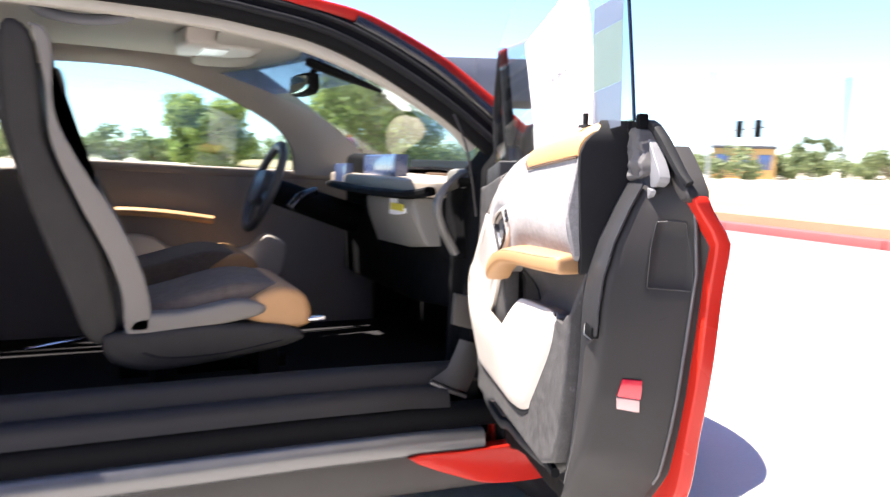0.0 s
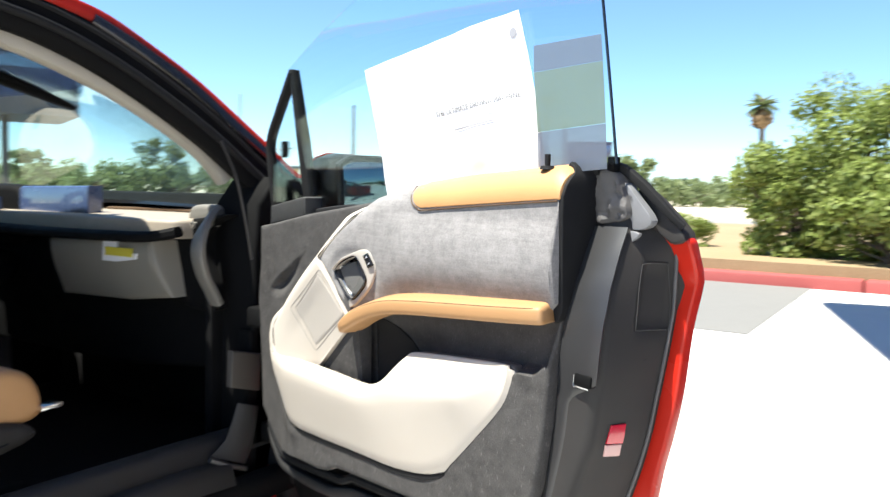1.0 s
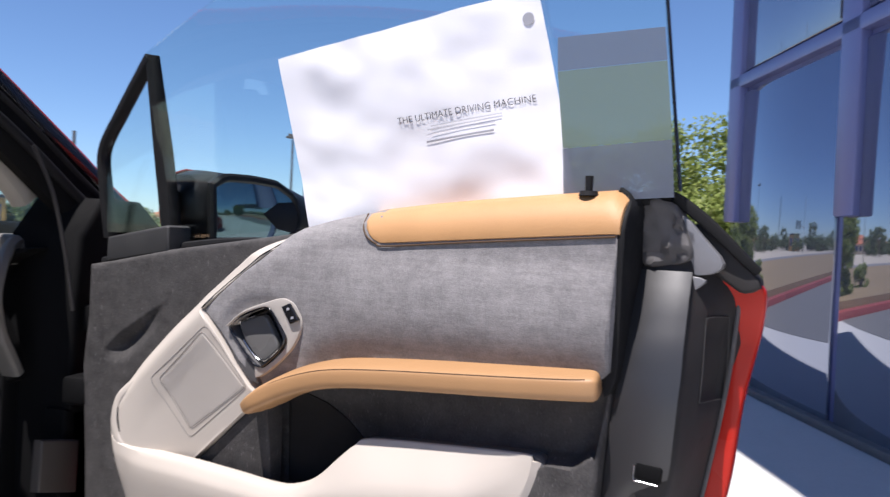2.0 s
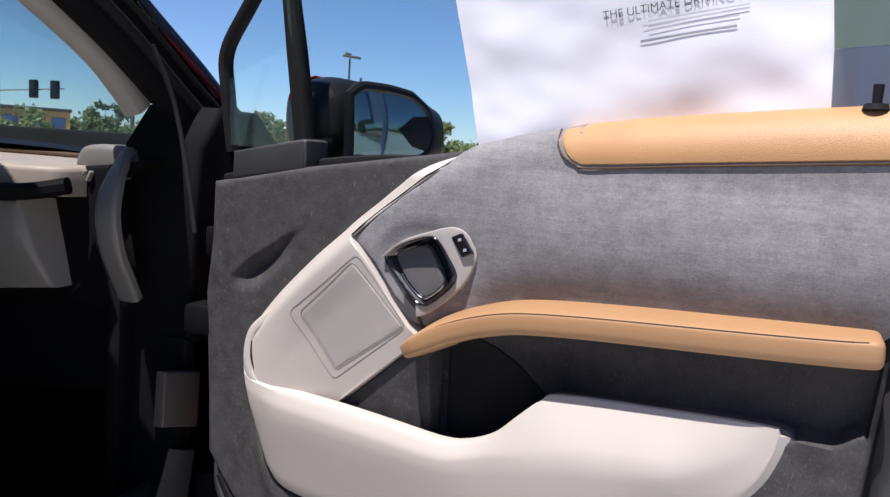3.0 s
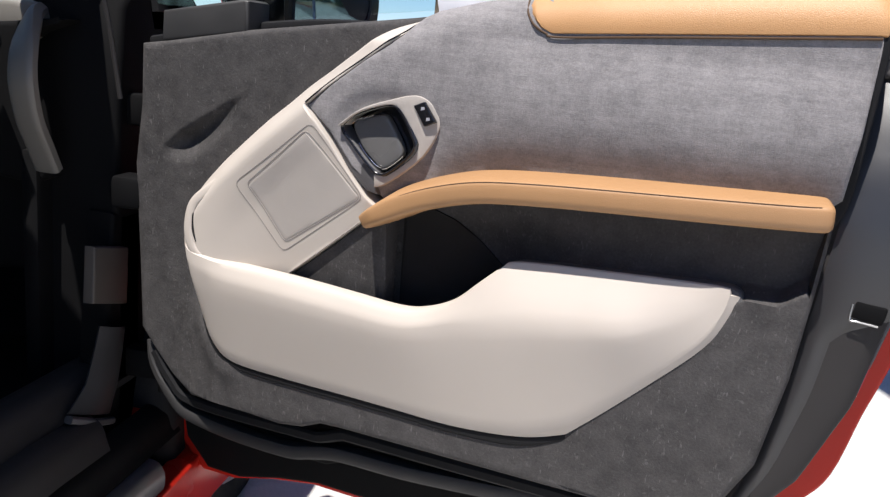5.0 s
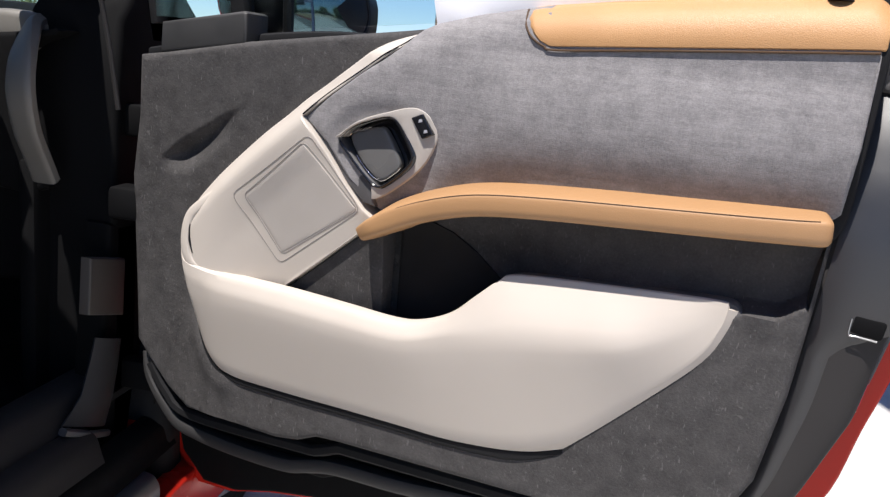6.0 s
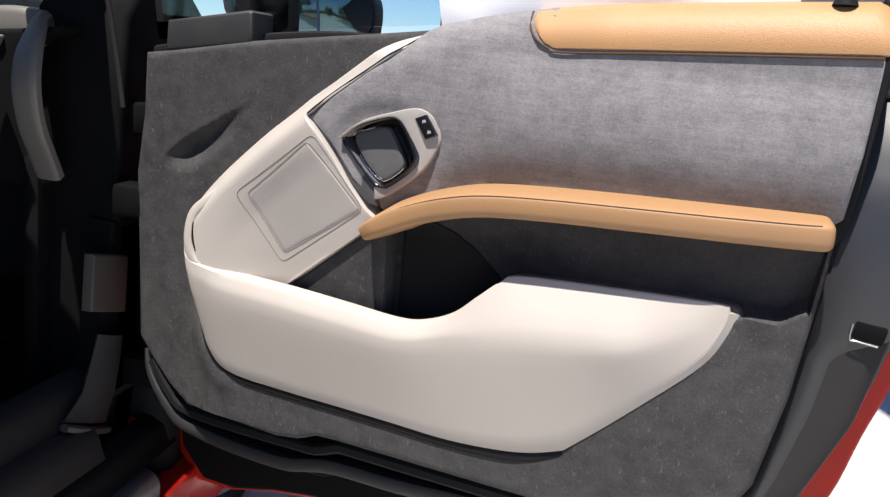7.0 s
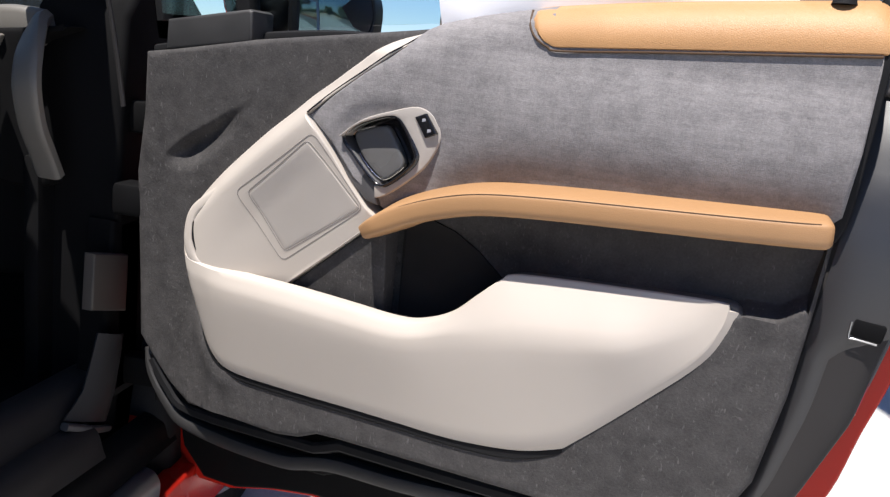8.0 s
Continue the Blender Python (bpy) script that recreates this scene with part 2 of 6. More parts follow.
def part(name, bm, material, parent=None, label="", m=None, angle=38):
    """Links a bmesh as one mesh object, under a thing or a part."""
    finish(bm, angle)
    data = bpy.data.meshes.new(name)
    bm.to_mesh(data)
    bm.free()
    for mt in material if isinstance(material, (list, tuple)) else [material]:
        data.materials.append(mt)
    ob = new(name, data)
    if parent:
        ob.parent = parent
    if m is not None:
        ob.matrix_basis = m
    return tagged(ob, label)


def thing(name, label, category, m=None, group="", kind=""):
    """An empty at a thing's base."""
    ob = new(name)
    ob.empty_display_size = 0.1
    if m is not None:
        ob.matrix_basis = m
    return tagged(ob, label, category, group, kind)


def door_place(a, b, c):
    return Vector((a, -c, b))


def side_place(a, b, c):
    return Vector((c, a, b))


def cross_place(a, b, c):
    return Vector((a, c, b))


def area2(poly):
    return sum(a[0] * b[1] - b[0] * a[1] for a, b in zip(poly, poly[1:] + poly[:1]))


def inset(poly, d):
    """The closed outline (counter-clockwise), moved inwards by d."""
    out, m = [], len(poly)
    for i in range(m):
        a, b, c = poly[i - 1], poly[i], poly[(i + 1) % m]
        e, f = (b - a).normalized(), (c - b).normalized()
        n = Vector((-e.y - f.y, e.x + f.x))
        n = n.normalized() if n.length > 1e-6 else Vector((-e.y, e.x))
        k = max(0.6, n.dot(Vector((-e.y, e.x))))
        out.append(b + n * d / k)
    return out


def pillow(outline, front, back, r=0.005, fn=None, cell=0.04, place=door_place, steps=3, both=False, fine=()):
    """A solid with this outline, between the depths back and front, with its front edge rounded by r;
    fn(a, b) adds depth to the front; fine: boxes (a0, a1, b0, b1, cell) cut into smaller cells."""
    poly = [Vector((p[0], p[1])) for p in outline]
    if area2(poly) < 0:
        poly.reverse()
    bm = bmesh.new()
    sgn = 1 if front > back else -1

    def side(depth, towards):
        rings = []
        for k in range(steps + 1):
            t = k / steps * math.pi / 2
            ring = inset(poly, r * (1 - math.cos(t))) if r else poly
            rings.append([bm.verts.new((p.x, p.y, depth - towards * r * (1 - math.sin(t)))) for p in ring])
            if not r:
                break
        return rings

    f_rings = side(front, sgn)
    b_rings = side(back, -sgn) if both else [[bm.verts.new((p.x, p.y, back)) for p in poly]]
    front_verts = {v for ring in f_rings for v in ring}
    for rings in (f_rings, b_rings):
        for r0, r1 in zip(rings, rings[1:]):
            for i in range(len(r0)):
                bm.faces.new((r0[i - 1], r0[i], r1[i], r1[i - 1]))
    for i in range(len(poly)):
        bm.faces.new((f_rings[0][i - 1], f_rings[0][i], b_rings[0][i], b_rings[0][i - 1]))
    top = bm.faces.new(f_rings[-1])
    bm.faces.new(b_rings[-1])
    if fn:
        xs = [p.x for p in poly]
        ys = [p.y for p in poly]
        before = set(bm.verts)
        for lo, hi, axis in ((min(xs), max(xs), 0), (min(ys), max(ys), 1)):
            for k in range(1, int((hi - lo) / cell) + 1):
                co = [0, 0, front]
                co[axis] = lo + (hi - lo) * k / (int((hi - lo) / cell) + 1)
                no = [0, 0, 0]
                no[axis] = 1
                faces = [f for f in bm.faces if all(abs(v.co.z - front) < 1e-7 for v in f.verts)]
                geom = set(faces) | {e for f in faces for e in f.edges} | {v for f in faces for v in f.verts}
                bmesh.ops.bisect_plane(bm, geom=list(geom), dist=1e-7, plane_co=co, plane_no=no)
        for a0, a1, b0, b1, size in fine:
            for lo, hi, axis in ((a0, a1, 0), (b0, b1, 1)):
                for k in range(int((hi - lo) / size) + 1):
                    co = [0, 0, front]
                    co[axis] = lo + size * k
                    no = [0, 0, 0]
                    no[axis] = 1
                    faces = [f for f in bm.faces if all(abs(v.co.z - front) < 1e-7 and a0 - cell < v.co.x < a1 + cell and b0 - cell < v.co.y < b1 + cell for v in f.verts)
                             and min(v.co[axis] for v in f.verts) < co[axis] < max(v.co[axis] for v in f.verts)]
                    geom = set(faces) | {e for f in faces for e in f.edges} | {v for f in faces for v in f.verts}
                    if geom:
                        bmesh.ops.bisect_plane(bm, geom=list(geom), dist=1e-7, plane_co=co, plane_no=no)
        front_verts |= {v for v in bm.verts if v not in before}
        front_verts = {v for v in front_verts if v.is_valid}
    big = [f for f in bm.faces if len(f.verts) > 4]
    bmesh.ops.triangulate(bm, faces=big)
    for v in bm.verts:
        c = v.co.z + (fn(v.co.x, v.co.y) if fn and v in front_verts else 0)
        v.co = place(v.co.x, v.co.y, c)
    return bm


def sweep(path, section, ref=(0, 0, 1), sizes=None, cap=True, closed=False):
    """A section (side, up) carried along a path. sizes: one factor, or a pair, for each path point."""
    bm = bmesh.new()
    pts = [Vector(p) for p in path]
    ref = Vector(ref)
    m = len(pts)
    rings = []
    for i, p in enumerate(pts):
        a = pts[(i - 1) % m] if closed or i else pts[0]
        b = pts[(i + 1) % m] if closed or i < m - 1 else pts[-1]
        t = (b - a).normalized()
        s = t.cross(ref).normalized()
        n = s.cross(t)
        k = sizes[i] if sizes else 1.0
        ka, kb = k if isinstance(k, (tuple, list)) else (k, k)
        rings.append([bm.verts.new(p + s * x * ka + n * y * kb) for x, y in section])
    w = len(section)
    for i in range(m if closed else m - 1):
        r0, r1 = rings[i], rings[(i + 1) % m]
        for j in range(w):
            bm.faces.new((r0[j - 1], r0[j], r1[j], r1[j - 1]))
    if cap and not closed:
        for r in (rings[0], rings[-1]):
            f = bm.faces.new(r)
            if w > 4:
                bmesh.ops.triangulate(bm, faces=[f])
    return bm


def oval(a, b, n=12, power=2.0):
    out = []
    for k in range(n):
        t = 2 * math.pi * (k + 0.5) / n
        c, s = math.cos(t), math.sin(t)
        out.append((a * math.copysign(abs(c) ** (2 / power), c), b * math.copysign(abs(s) ** (2 / power), s)))
    return out


def block(size, at=(0, 0, 0), bevel=0.0, segments=2, turn=(0, 0, 0)):
    bm = bmesh.new()
    bmesh.ops.create_cube(bm, size=1)
    for v in bm.verts:
        v.co = Vector((v.co.x * size[0], v.co.y * size[1], v.co.z * size[2]))
    if bevel:
        bmesh.ops.bevel(bm, geom=bm.edges[:], offset=bevel, segments=segments, profile=0.5, affect="EDGES")
    bmesh.ops.transform(bm, matrix=pose(*at, *turn), verts=bm.verts)
    return bm


def rod(a, b, r0, r1=None, n=10):
    r1 = r0 if r1 is None else r1
    d = (Vector(b) - Vector(a)).normalized()
    ref = (0, 0, 1) if abs(d.z) < 0.9 else (0, 1, 0)
    return sweep([a, b], oval(1, 1, n), ref, [r0, r1])


def sheet(sections):
    """A grid through rows of points."""
    bm = bmesh.new()
    rows = [[bm.verts.new(p) for p in row] for row in sections]
    for r0, r1 in zip(rows, rows[1:]):
        for i in range(len(r0) - 1):
            bm.faces.new((r0[i], r0[i + 1], r1[i + 1], r1[i]))
    return bm


def thick(bm, d):
    """Gives a sheet thickness d along its normals."""
    bmesh.ops.recalc_face_normals(bm, faces=bm.faces)
    bm.normal_update()
    bmesh.ops.solidify(bm, geom=bm.faces[:], thickness=d)
    return bm


def joined(*parts_):
    """Several bmeshes as one."""
    out = bmesh.new()
    for bm in parts_:
        data = bpy.data.meshes.new("tmp")
        bm.to_mesh(data)
        bm.free()
        out.from_mesh(data)
        bpy.data.meshes.remove(data)
    return out


def step(x, a, b):
    t = min(1.0, max(0.0, (x - a) / (b - a)))
    return t * t * (3 - 2 * t)


def D(points):
    """Door points (along, up, depth) in the door's own axes."""
    return [door_place(p[0], p[1], p[2]) for p in points]


def flat(points, depth):
    return [(p[0], p[1], depth) for p in points]


def closed_curve(points, n=5):
    return [tuple(p) for p in spline(points, n, True)]


def even(points, n):
    """A closed outline as n points at even steps."""
    p = [Vector((q[0], q[1])) for q in points]
    p.append(p[0])
    run = [0.0]
    for a, b in zip(p, p[1:]):
        run.append(run[-1] + (b - a).length)
    out, k = [], 0
    for i in range(n):
        s = run[-1] * i / n
        while run[k + 1] < s:
            k += 1
        f = (s - run[k]) / max(1e-9, run[k + 1] - run[k])
        out.append(p[k].lerp(p[k + 1], f))
    return out


def rings(loops, fill=True, place=door_place):
    """Skins closed loops of equal counts; a loop is (outline, depth)."""
    bm = bmesh.new()
    rows = [[bm.verts.new(place(p[0], p[1], d(p) if callable(d) else d)) for p in loop] for loop, d in loops]
    m = len(rows[0])
    for r0, r1 in zip(rows, rows[1:]):
        for i in range(m):
            bm.faces.new((r0[i - 1], r0[i], r1[i], r1[i - 1]))
    if fill:
        bmesh.ops.triangulate(bm, faces=[bm.faces.new(rows[-1])])
    return bm


def inside(poly, x, y):
    hit = False
    for a, b in zip(poly, poly[1:] + poly[:1]):
        if (a[1] > y) != (b[1] > y) and x < a[0] + (b[0] - a[0]) * (y - a[1]) / (b[1] - a[1]):
            hit = not hit
    return hit


def punch(bm, poly, reach=0.013):
    """Opens a clean hole of this outline in the front of a door panel."""
    poly = [Vector((p[0], p[1])) for p in poly]
    edges = list(zip(poly, poly[1:] + poly[:1]))
    state = {}
    for v in bm.verts:
        p = Vector((v.co.x, v.co.z))
        within = inside(poly, p.x, p.y)
        near, at = 9.0, None
        for a, b in edges:
            d = b - a
            q = a + d * min(1.0, max(0.0, (p - a).dot(d) / d.length_squared))
            if (q - p).length < near:
                near, at = (q - p).length, q
        if within and near > reach * 0.6:
            state[v] = 2
        elif (within or near < reach * 0.35) and v.co.y < 0.02:
            v.co.x, v.co.z = at.x, at.y
            state[v] = 1
    gone = [f for f in bm.faces if all(state.get(v, 0) for v in f.verts) and inside(poly, *(sum((Vector((v.co.x, v.co.z)) for v in f.verts), Vector((0, 0))) / len(f.verts))) and -f.calc_center_median().y > -0.02]
    gone += [f for f in bm.faces if any(state.get(v, 0) == 2 for v in f.verts) and -f.calc_center_median().y > -0.02 and f not in gone]
    bmesh.ops.delete(bm, geom=list(set(gone)), context="FACES_ONLY")
    return bm


# ---- the car and its open door ----
car = thing("car", "red compact electric car with its passenger door wide open", "car", pose(0, 0, LIFT))

skin = closed_curve([(-0.04, 0.185), (0.25, 0.187), (0.6, 0.212), (0.80, 0.268), (0.905, 0.345), (0.965, 0.41), (0.994, 0.457), (1.012, 0.543), (1.026, 0.60), (1.040, 0.672), (1.050, 0.763),
                     (1.063, 0.83), (1.076, 0.895), (1.072, 0.914), (1.055, 0.922), (1.0, 0.945), (0.9, 0.955), (0.5, 0.93), (0.1, 0.87), (-0.04, 0.85)], 4)


def skin_depth(u, z):
    return -0.042 * (1 - step(z, 0.84, 0.915))


door = part("door", pillow(skin, -0.097, -0.121, 0.005, lambda u, z: 0.0, 0.04, place=lambda u, z, w: door_place(u, z, w + skin_depth(u, z)), both=True), RED, car, "open passenger door with red outer skin", pose(0.80, 0, 0, 0, 0, -16.5))
# the flange that the seal sits on
part("door_frame", pillow(closed_curve([(0.035, 0.24), (0.3, 0.24), (0.6, 0.267), (0.8, 0.33), (0.885, 0.42), (0.93, 0.5), (0.965, 0.62), (0.975, 0.75), (0.985, 0.88), (0.97, 0.95),
                                        (0.9, 0.97), (0.5, 0.93), (0.035, 0.85)], 4), -0.07, -0.13, 0.006), BLACK, door)
part("lower_seal", pillow(closed_curve([(0.015, 0.43), (0.036, 0.35), (0.11, 0.298), (0.311, 0.300), (0.345, 0.306), (0.377, 0.318), (0.489, 0.33), (0.78, 0.365), (0.87, 0.45), (0.8, 0.6), (0.4, 0.6), (0.05, 0.6)], 4),
                          -0.034, -0.075, 0.007), BLACK, door)
lower = spline([(0.000, 0.42, -0.03), (0.013, 0.383, -0.024), (0.052, 0.340, -0.02), (0.089, 0.315, -0.02), (0.17, 0.307, -0.02), (0.278, 0.3105, -0.02), (0.322, 0.322, -0.02), (0.372, 0.3335, -0.02), (0.5, 0.342, -0.022), (0.7, 0.37, -0.03), (0.79, 0.42, -0.04)], 5)
part("lower_strip", sweep(D([(p[0], p[1] + 0.006 * step(p[0], 0.03, 0.12), p[2]) for p in lower]), oval(0.011, 0.0105, 10, 4), (0, 0, 1), [(1.0, 0.75 + 0.3 * step(k, 4, 16)) for k in range(len(lower))]), SAIL_GREY, door, "grey strip along the door's foot")


# rear end of the door
def u_in(z):
    return float(np.interp(z, [0.28, 0.40, 0.52, 0.62, 0.71, 0.80, 0.877, 0.962, 1.0], [0.78, 0.865, 0.903, 0.918, 0.925, 0.932, 0.936, 0.936, 0.93]))


def u_out(z):
    return float(np.interp(z, [0.28, 0.36, 0.465, 0.55, 0.61, 0.67, 0.75, 0.83, 0.906, 0.945, 1.0], [0.77, 0.866, 0.962, 0.990, 1.005, 1.016, 1.031, 1.044, 1.054, 1.02, 0.985]))


def w_out(z):
    return float(np.interp(z, [0.28, 0.6, 0.8, 0.88, 0.92, 1.0], [-0.145, -0.147, -0.148, -0.130, -0.113, -0.09]))


def u_edge(z):
    return float(np.interp(z, [0.28, 0.35, 0.5, 0.6, 0.72, 0.81, 0.89, 0.945, 1.0], [0.745, 0.848, 0.950, 0.985, 1.003, 1.007, 1.005, 1.003, 0.975]))


def w_front(z):
    """The end panel's face falls back towards its top."""
    return float(np.interp(z, [0.28, 0.74, 0.79, 0.84, 0.89, 0.93, 1.0], [0.005, 0.005, 0.000, -0.013, -0.034, -0.055, -0.068]))


def end_point(z, s):
    """A point of the door's end face: s from its front edge (0) to the skin (1)."""
    e, b, f = u_edge(z), u_out(z), w_front(z) - 0.014
    return Vector((e + (b - e) * s ** 1.2, f + (w_out(z) - f) * s))


rows = []
for k in range(57):
    z = 0.28 + (0.96 - 0.28) * k / 56
    a, e, f = u_in(z) - 0.004, u_edge(z), w_front(z)
    prof = [(a, f - 0.03), (a + 0.001, f - 0.004), (a + 0.006, f), (a + (e - a) * 0.5, f + 0.003), (a + (e - a) * 0.8, f), (e - 0.003, f - 0.006)]
    row = [door_place(p[0], z, p[1]) for p in prof]
    box_z = step(z, 0.772, 0.782) * (1 - step(z, 0.868, 0.878))
    for j in range(25):
        s = j / 24
        p = end_point(z, s)
        dip = 0.007 * box_z * step(s, 0.34, 0.40) * (1 - step(s, 0.80, 0.86)) + 0.004 * math.exp(-((s - 0.92) / 0.03) ** 2)
        row.append(door_place(p.x - dip, z, p.y))
    rows.append(row)
part("end_panel", thick(sheet(rows), 0.003), JAMB_PLASTIC, door, angle=60)
strip_rows = []
for k in range(30):
    z = 0.928 - (0.928 - 0.42) * k / 29
    l, r, f = u_in(z) + 0.004, u_edge(z), w_front(z)
    narrow = step(z, 0.672, 0.70)
    r2 = l + (r - l) * (0.40 + 0.58 * narrow)
    strip_rows.append([door_place(l + (r2 - l) * j / 8, z, f + 0.0035 + 0.004 * math.sin(math.pi * j / 8) ** 0.7 - 0.003 * (1 - narrow)) for j in range(9)])
part("end_strip", thick(sheet(strip_rows), 0.003), STRIP_GREY, door, "smooth satin grey end strip")
rim_path = [(0.36, 0.776), (0.60, 0.775), (0.83, 0.773), (0.80, 0.82), (0.72, 0.875), (0.50, 0.876), (0.31, 0.874), (0.33, 0.82)]
part("end_recess_rim", sweep(D([(end_point(z, s).x + 0.0004, z, end_point(z, s).y) for s, z in even(rim_path, 60)]), oval(0.0009, 0.0008, 6), (0, 1, 0), closed=True), SAIL_GREY, door)
part("end_ridge", sweep(D([(end_point(z, 0.84).x + 0.002, z, end_point(z, 0.84).y) for z in [0.44 + 0.45 * k / 20 for k in range(21)]]), oval(0.003, 0.0025, 8), (0, 1, 0)), DARK_PLASTIC, door)


def side_depth(u, z):
    return float(np.interp(z, [0.80, 0.86, 0.955, 0.972, 0.988, 1.0, 1.01], [0.0, 0.006, 0.0125, 0.012, 0.005, -0.006, -0.022]))


part("panel_side", pillow(closed_curve([(0.920, 0.80), (0.9375, 0.80), (0.942, 0.88), (0.944, 0.97), (0.9425, 1.006), (0.92, 1.006)], 3), 0.016, -0.08, 0.002, side_depth, 0.005), RUBBER, door)


def foam_depth(u, z):
    p = Vector((u * 60, z * 60, 3))
    return 0.010 * noise.noise(p) + 0.004 * noise.noise(p * 2.4)


part("end_foam", pillow(closed_curve([(0.938, 1.0), (0.955, 1.012), (0.978, 1.005), (0.992, 0.975), (1.0, 0.945), (0.975, 0.934), (0.94, 0.938)], 4), -0.046, -0.09, 0.006, foam_depth, 0.006), FOAM_GREY, door, "crumpled grey foam at the window corner")
part("slanted_seal", sweep(D(spline([(0.94, 1.012, -0.052), (0.968, 1.016, -0.072), (1.0, 0.995, -0.078), (1.03, 0.968, -0.082), (1.055, 0.943, -0.087), (1.068, 0.931, -0.092)], 5)), oval(1, 1, 10, 3), (0, 1, 0), [(0.0075 - 0.002 * step(k, 10, 26), 0.0085 - 0.002 * step(k, 10, 26)) for k in range(26)]), RUBBER, door)
part("seal_foot", pillow(closed_curve([(0.998, 0.985), (1.07, 0.922), (1.055, 0.905), (1.035, 0.915), (1.008, 0.935), (0.992, 0.96)], 3), -0.088, -0.12, 0.004), JAMB_PLASTIC, door)
part("seal_clip", joined(pillow(closed_curve([(0.972, 0.982), (0.986, 0.993), (1.010, 0.968), (1.034, 0.939), (1.017, 0.925), (0.985, 0.927), (0.968, 0.945), (0.994, 0.948), (0.998, 0.972)], 3), -0.062, -0.078, 0.0012),
                         pillow(closed_curve([(0.988, 0.921), (1.016, 0.919), (1.004, 0.906), (0.987, 0.888)], 3), -0.058, -0.066, 0.001)), CLIP_GREY, door, "pale clip plate under the seal")
part("seal_peg", block((0.014, 0.016, 0.024), (0.967, 0.058, 1.020), 0.003), BLACK, door)
# latch opening
part("latch_slot", block((0.030, 0.046, 0.019), (0.978, 0.0092, 0.7045), 0.003, 2, (0, 6, 0)), BLACK, door, "black latch opening")
part("latch_plate", sweep(D(spline([(0.9622, 0.711, 0.0132), (0.9622, 0.6950, 0.0136), (0.968, 0.6942, 0.0136), (0.988, 0.6925, 0.0120)], 4)), oval(0.0010, 0.0010, 8), (0, 1, 0)), STEEL, door, "bright latch edge")
part("latch_wire", sweep(D(spline([(0.992, 0.712, -0.012), (1.004, 0.720, -0.05), (1.015, 0.732, -0.094), (1.014, 0.745, -0.098)], 5)), oval(0.002, 0.002, 8), (0, 1, 0)), RUBBER, door)
part("latch_wire_clip", block((0.012, 0.016, 0.018), (1.012, 0.098, 0.755), 0.003), BLACK, door)


def on_end(a, b, c):
    p = end_point(b, a)
    return door_place(p.x + c, b, p.y)


part("reflector", pillow(even([(0.22, 0.633), (0.44, 0.631), (0.45, 0.599), (0.18, 0.604)], 24), 0.0025, -0.01, 0.001, place=on_end), REFLECTOR_RED, door, "red reflector")
part("reflector_foot", pillow(even([(0.18, 0.6022), (0.45, 0.5975), (0.46, 0.577), (0.19, 0.583)], 16), 0.002, -0.01, 0.001, place=on_end), surface("pink_plastic", (0.62, 0.38, 0.36), 0.4), door)

# fibre base of the trim, with the scoop ahead of the cream band and the ledge behind the pocket
base = [(0.003, 0.884), (0.044, 0.891), (0.189, 0.917), (0.432, 0.95), (0.58, 0.973), (0.93, 0.99), (0.936, 0.96), (0.936, 0.877), (0.932, 0.80), (0.926, 0.71), (0.92, 0.62),
        (0.905, 0.518), (0.875, 0.455), (0.80, 0.424), (0.559, 0.411), (0.39, 0.403), (0.358, 0.400), (0.328, 0.386), (0.29, 0.379), (0.114, 0.368), (0.066, 0.386), (0.027, 0.420),
        (0.0, 0.45), (-0.005, 0.55), (-0.009, 0.71), (0.002, 0.796)]


def base_depth(u, z):
    w = max(0.030 * (1 - step(z - 0.006 * step(u, 0.850, 0.868) - 0.018 * step(u, 0.892, 0.922), 0.690, 0.704)) * step(u, 0.60, 0.72), 0.0275 * (1 - step(z, 0.46, 0.60)) * step(u, 0.05, 0.19))
    if 0.045 < u < 0.215 and z > 0.70:
        hi = float(np.interp(u, [0.045, 0.062, 0.088, 0.123, 0.160, 0.198, 0.22], [0.744, 0.757, 0.775, 0.795, 0.819, 0.840, 0.850]))
        lo = float(np.interp(u, [0.045, 0.074, 0.100, 0.132, 0.166, 0.200, 0.22], [0.722, 0.728, 0.738, 0.760, 0.792, 0.828, 0.848]))
        s = (hi - z) / max(0.004, hi - lo)
        w -= 0.017 * step(u, 0.035, 0.085) * (1 - step(u, 0.08, 0.205)) * step(s, -0.08, 0.34) * (1 - step(s, 0.40, 1.35))
    ridge = min((u - a) ** 2 + (z - b) ** 2 for a, b in ((0.128, 0.535), (0.1315, 0.523), (0.135, 0.512), (0.139, 0.501), (0.143, 0.49), (0.149, 0.479), (0.155, 0.468), (0.163, 0.459), (0.172, 0.450), (0.183, 0.444), (0.195, 0.440)))
    w += 0.005 * math.exp(-ridge / 0.0003) * (1 - step(z, 0.485, 0.54))
    w += 0.012 * step(z, 0.55, 0.75) * (1 - step(u, 0.0, 0.06)) * 0.6
    w -= 0.025 * step(u, 0.40, 0.43) * (1 - step(u, 0.54, 0.74)) * (1 - step(z, 0.69, 0.75)) * step(z, 0.50, 0.55)
    return w


part("trim_base", pillow([p for p in base], 0.0, -0.03, 0.008, base_depth, 0.0105, fine=[(0.03, 0.235, 0.715, 0.865, 0.0032), (0.09, 0.24, 0.42, 0.56, 0.005), (0.84, 0.935, 0.68, 0.735, 0.0032)]), FIBRE, door, "dark pressed-fibre door trim")

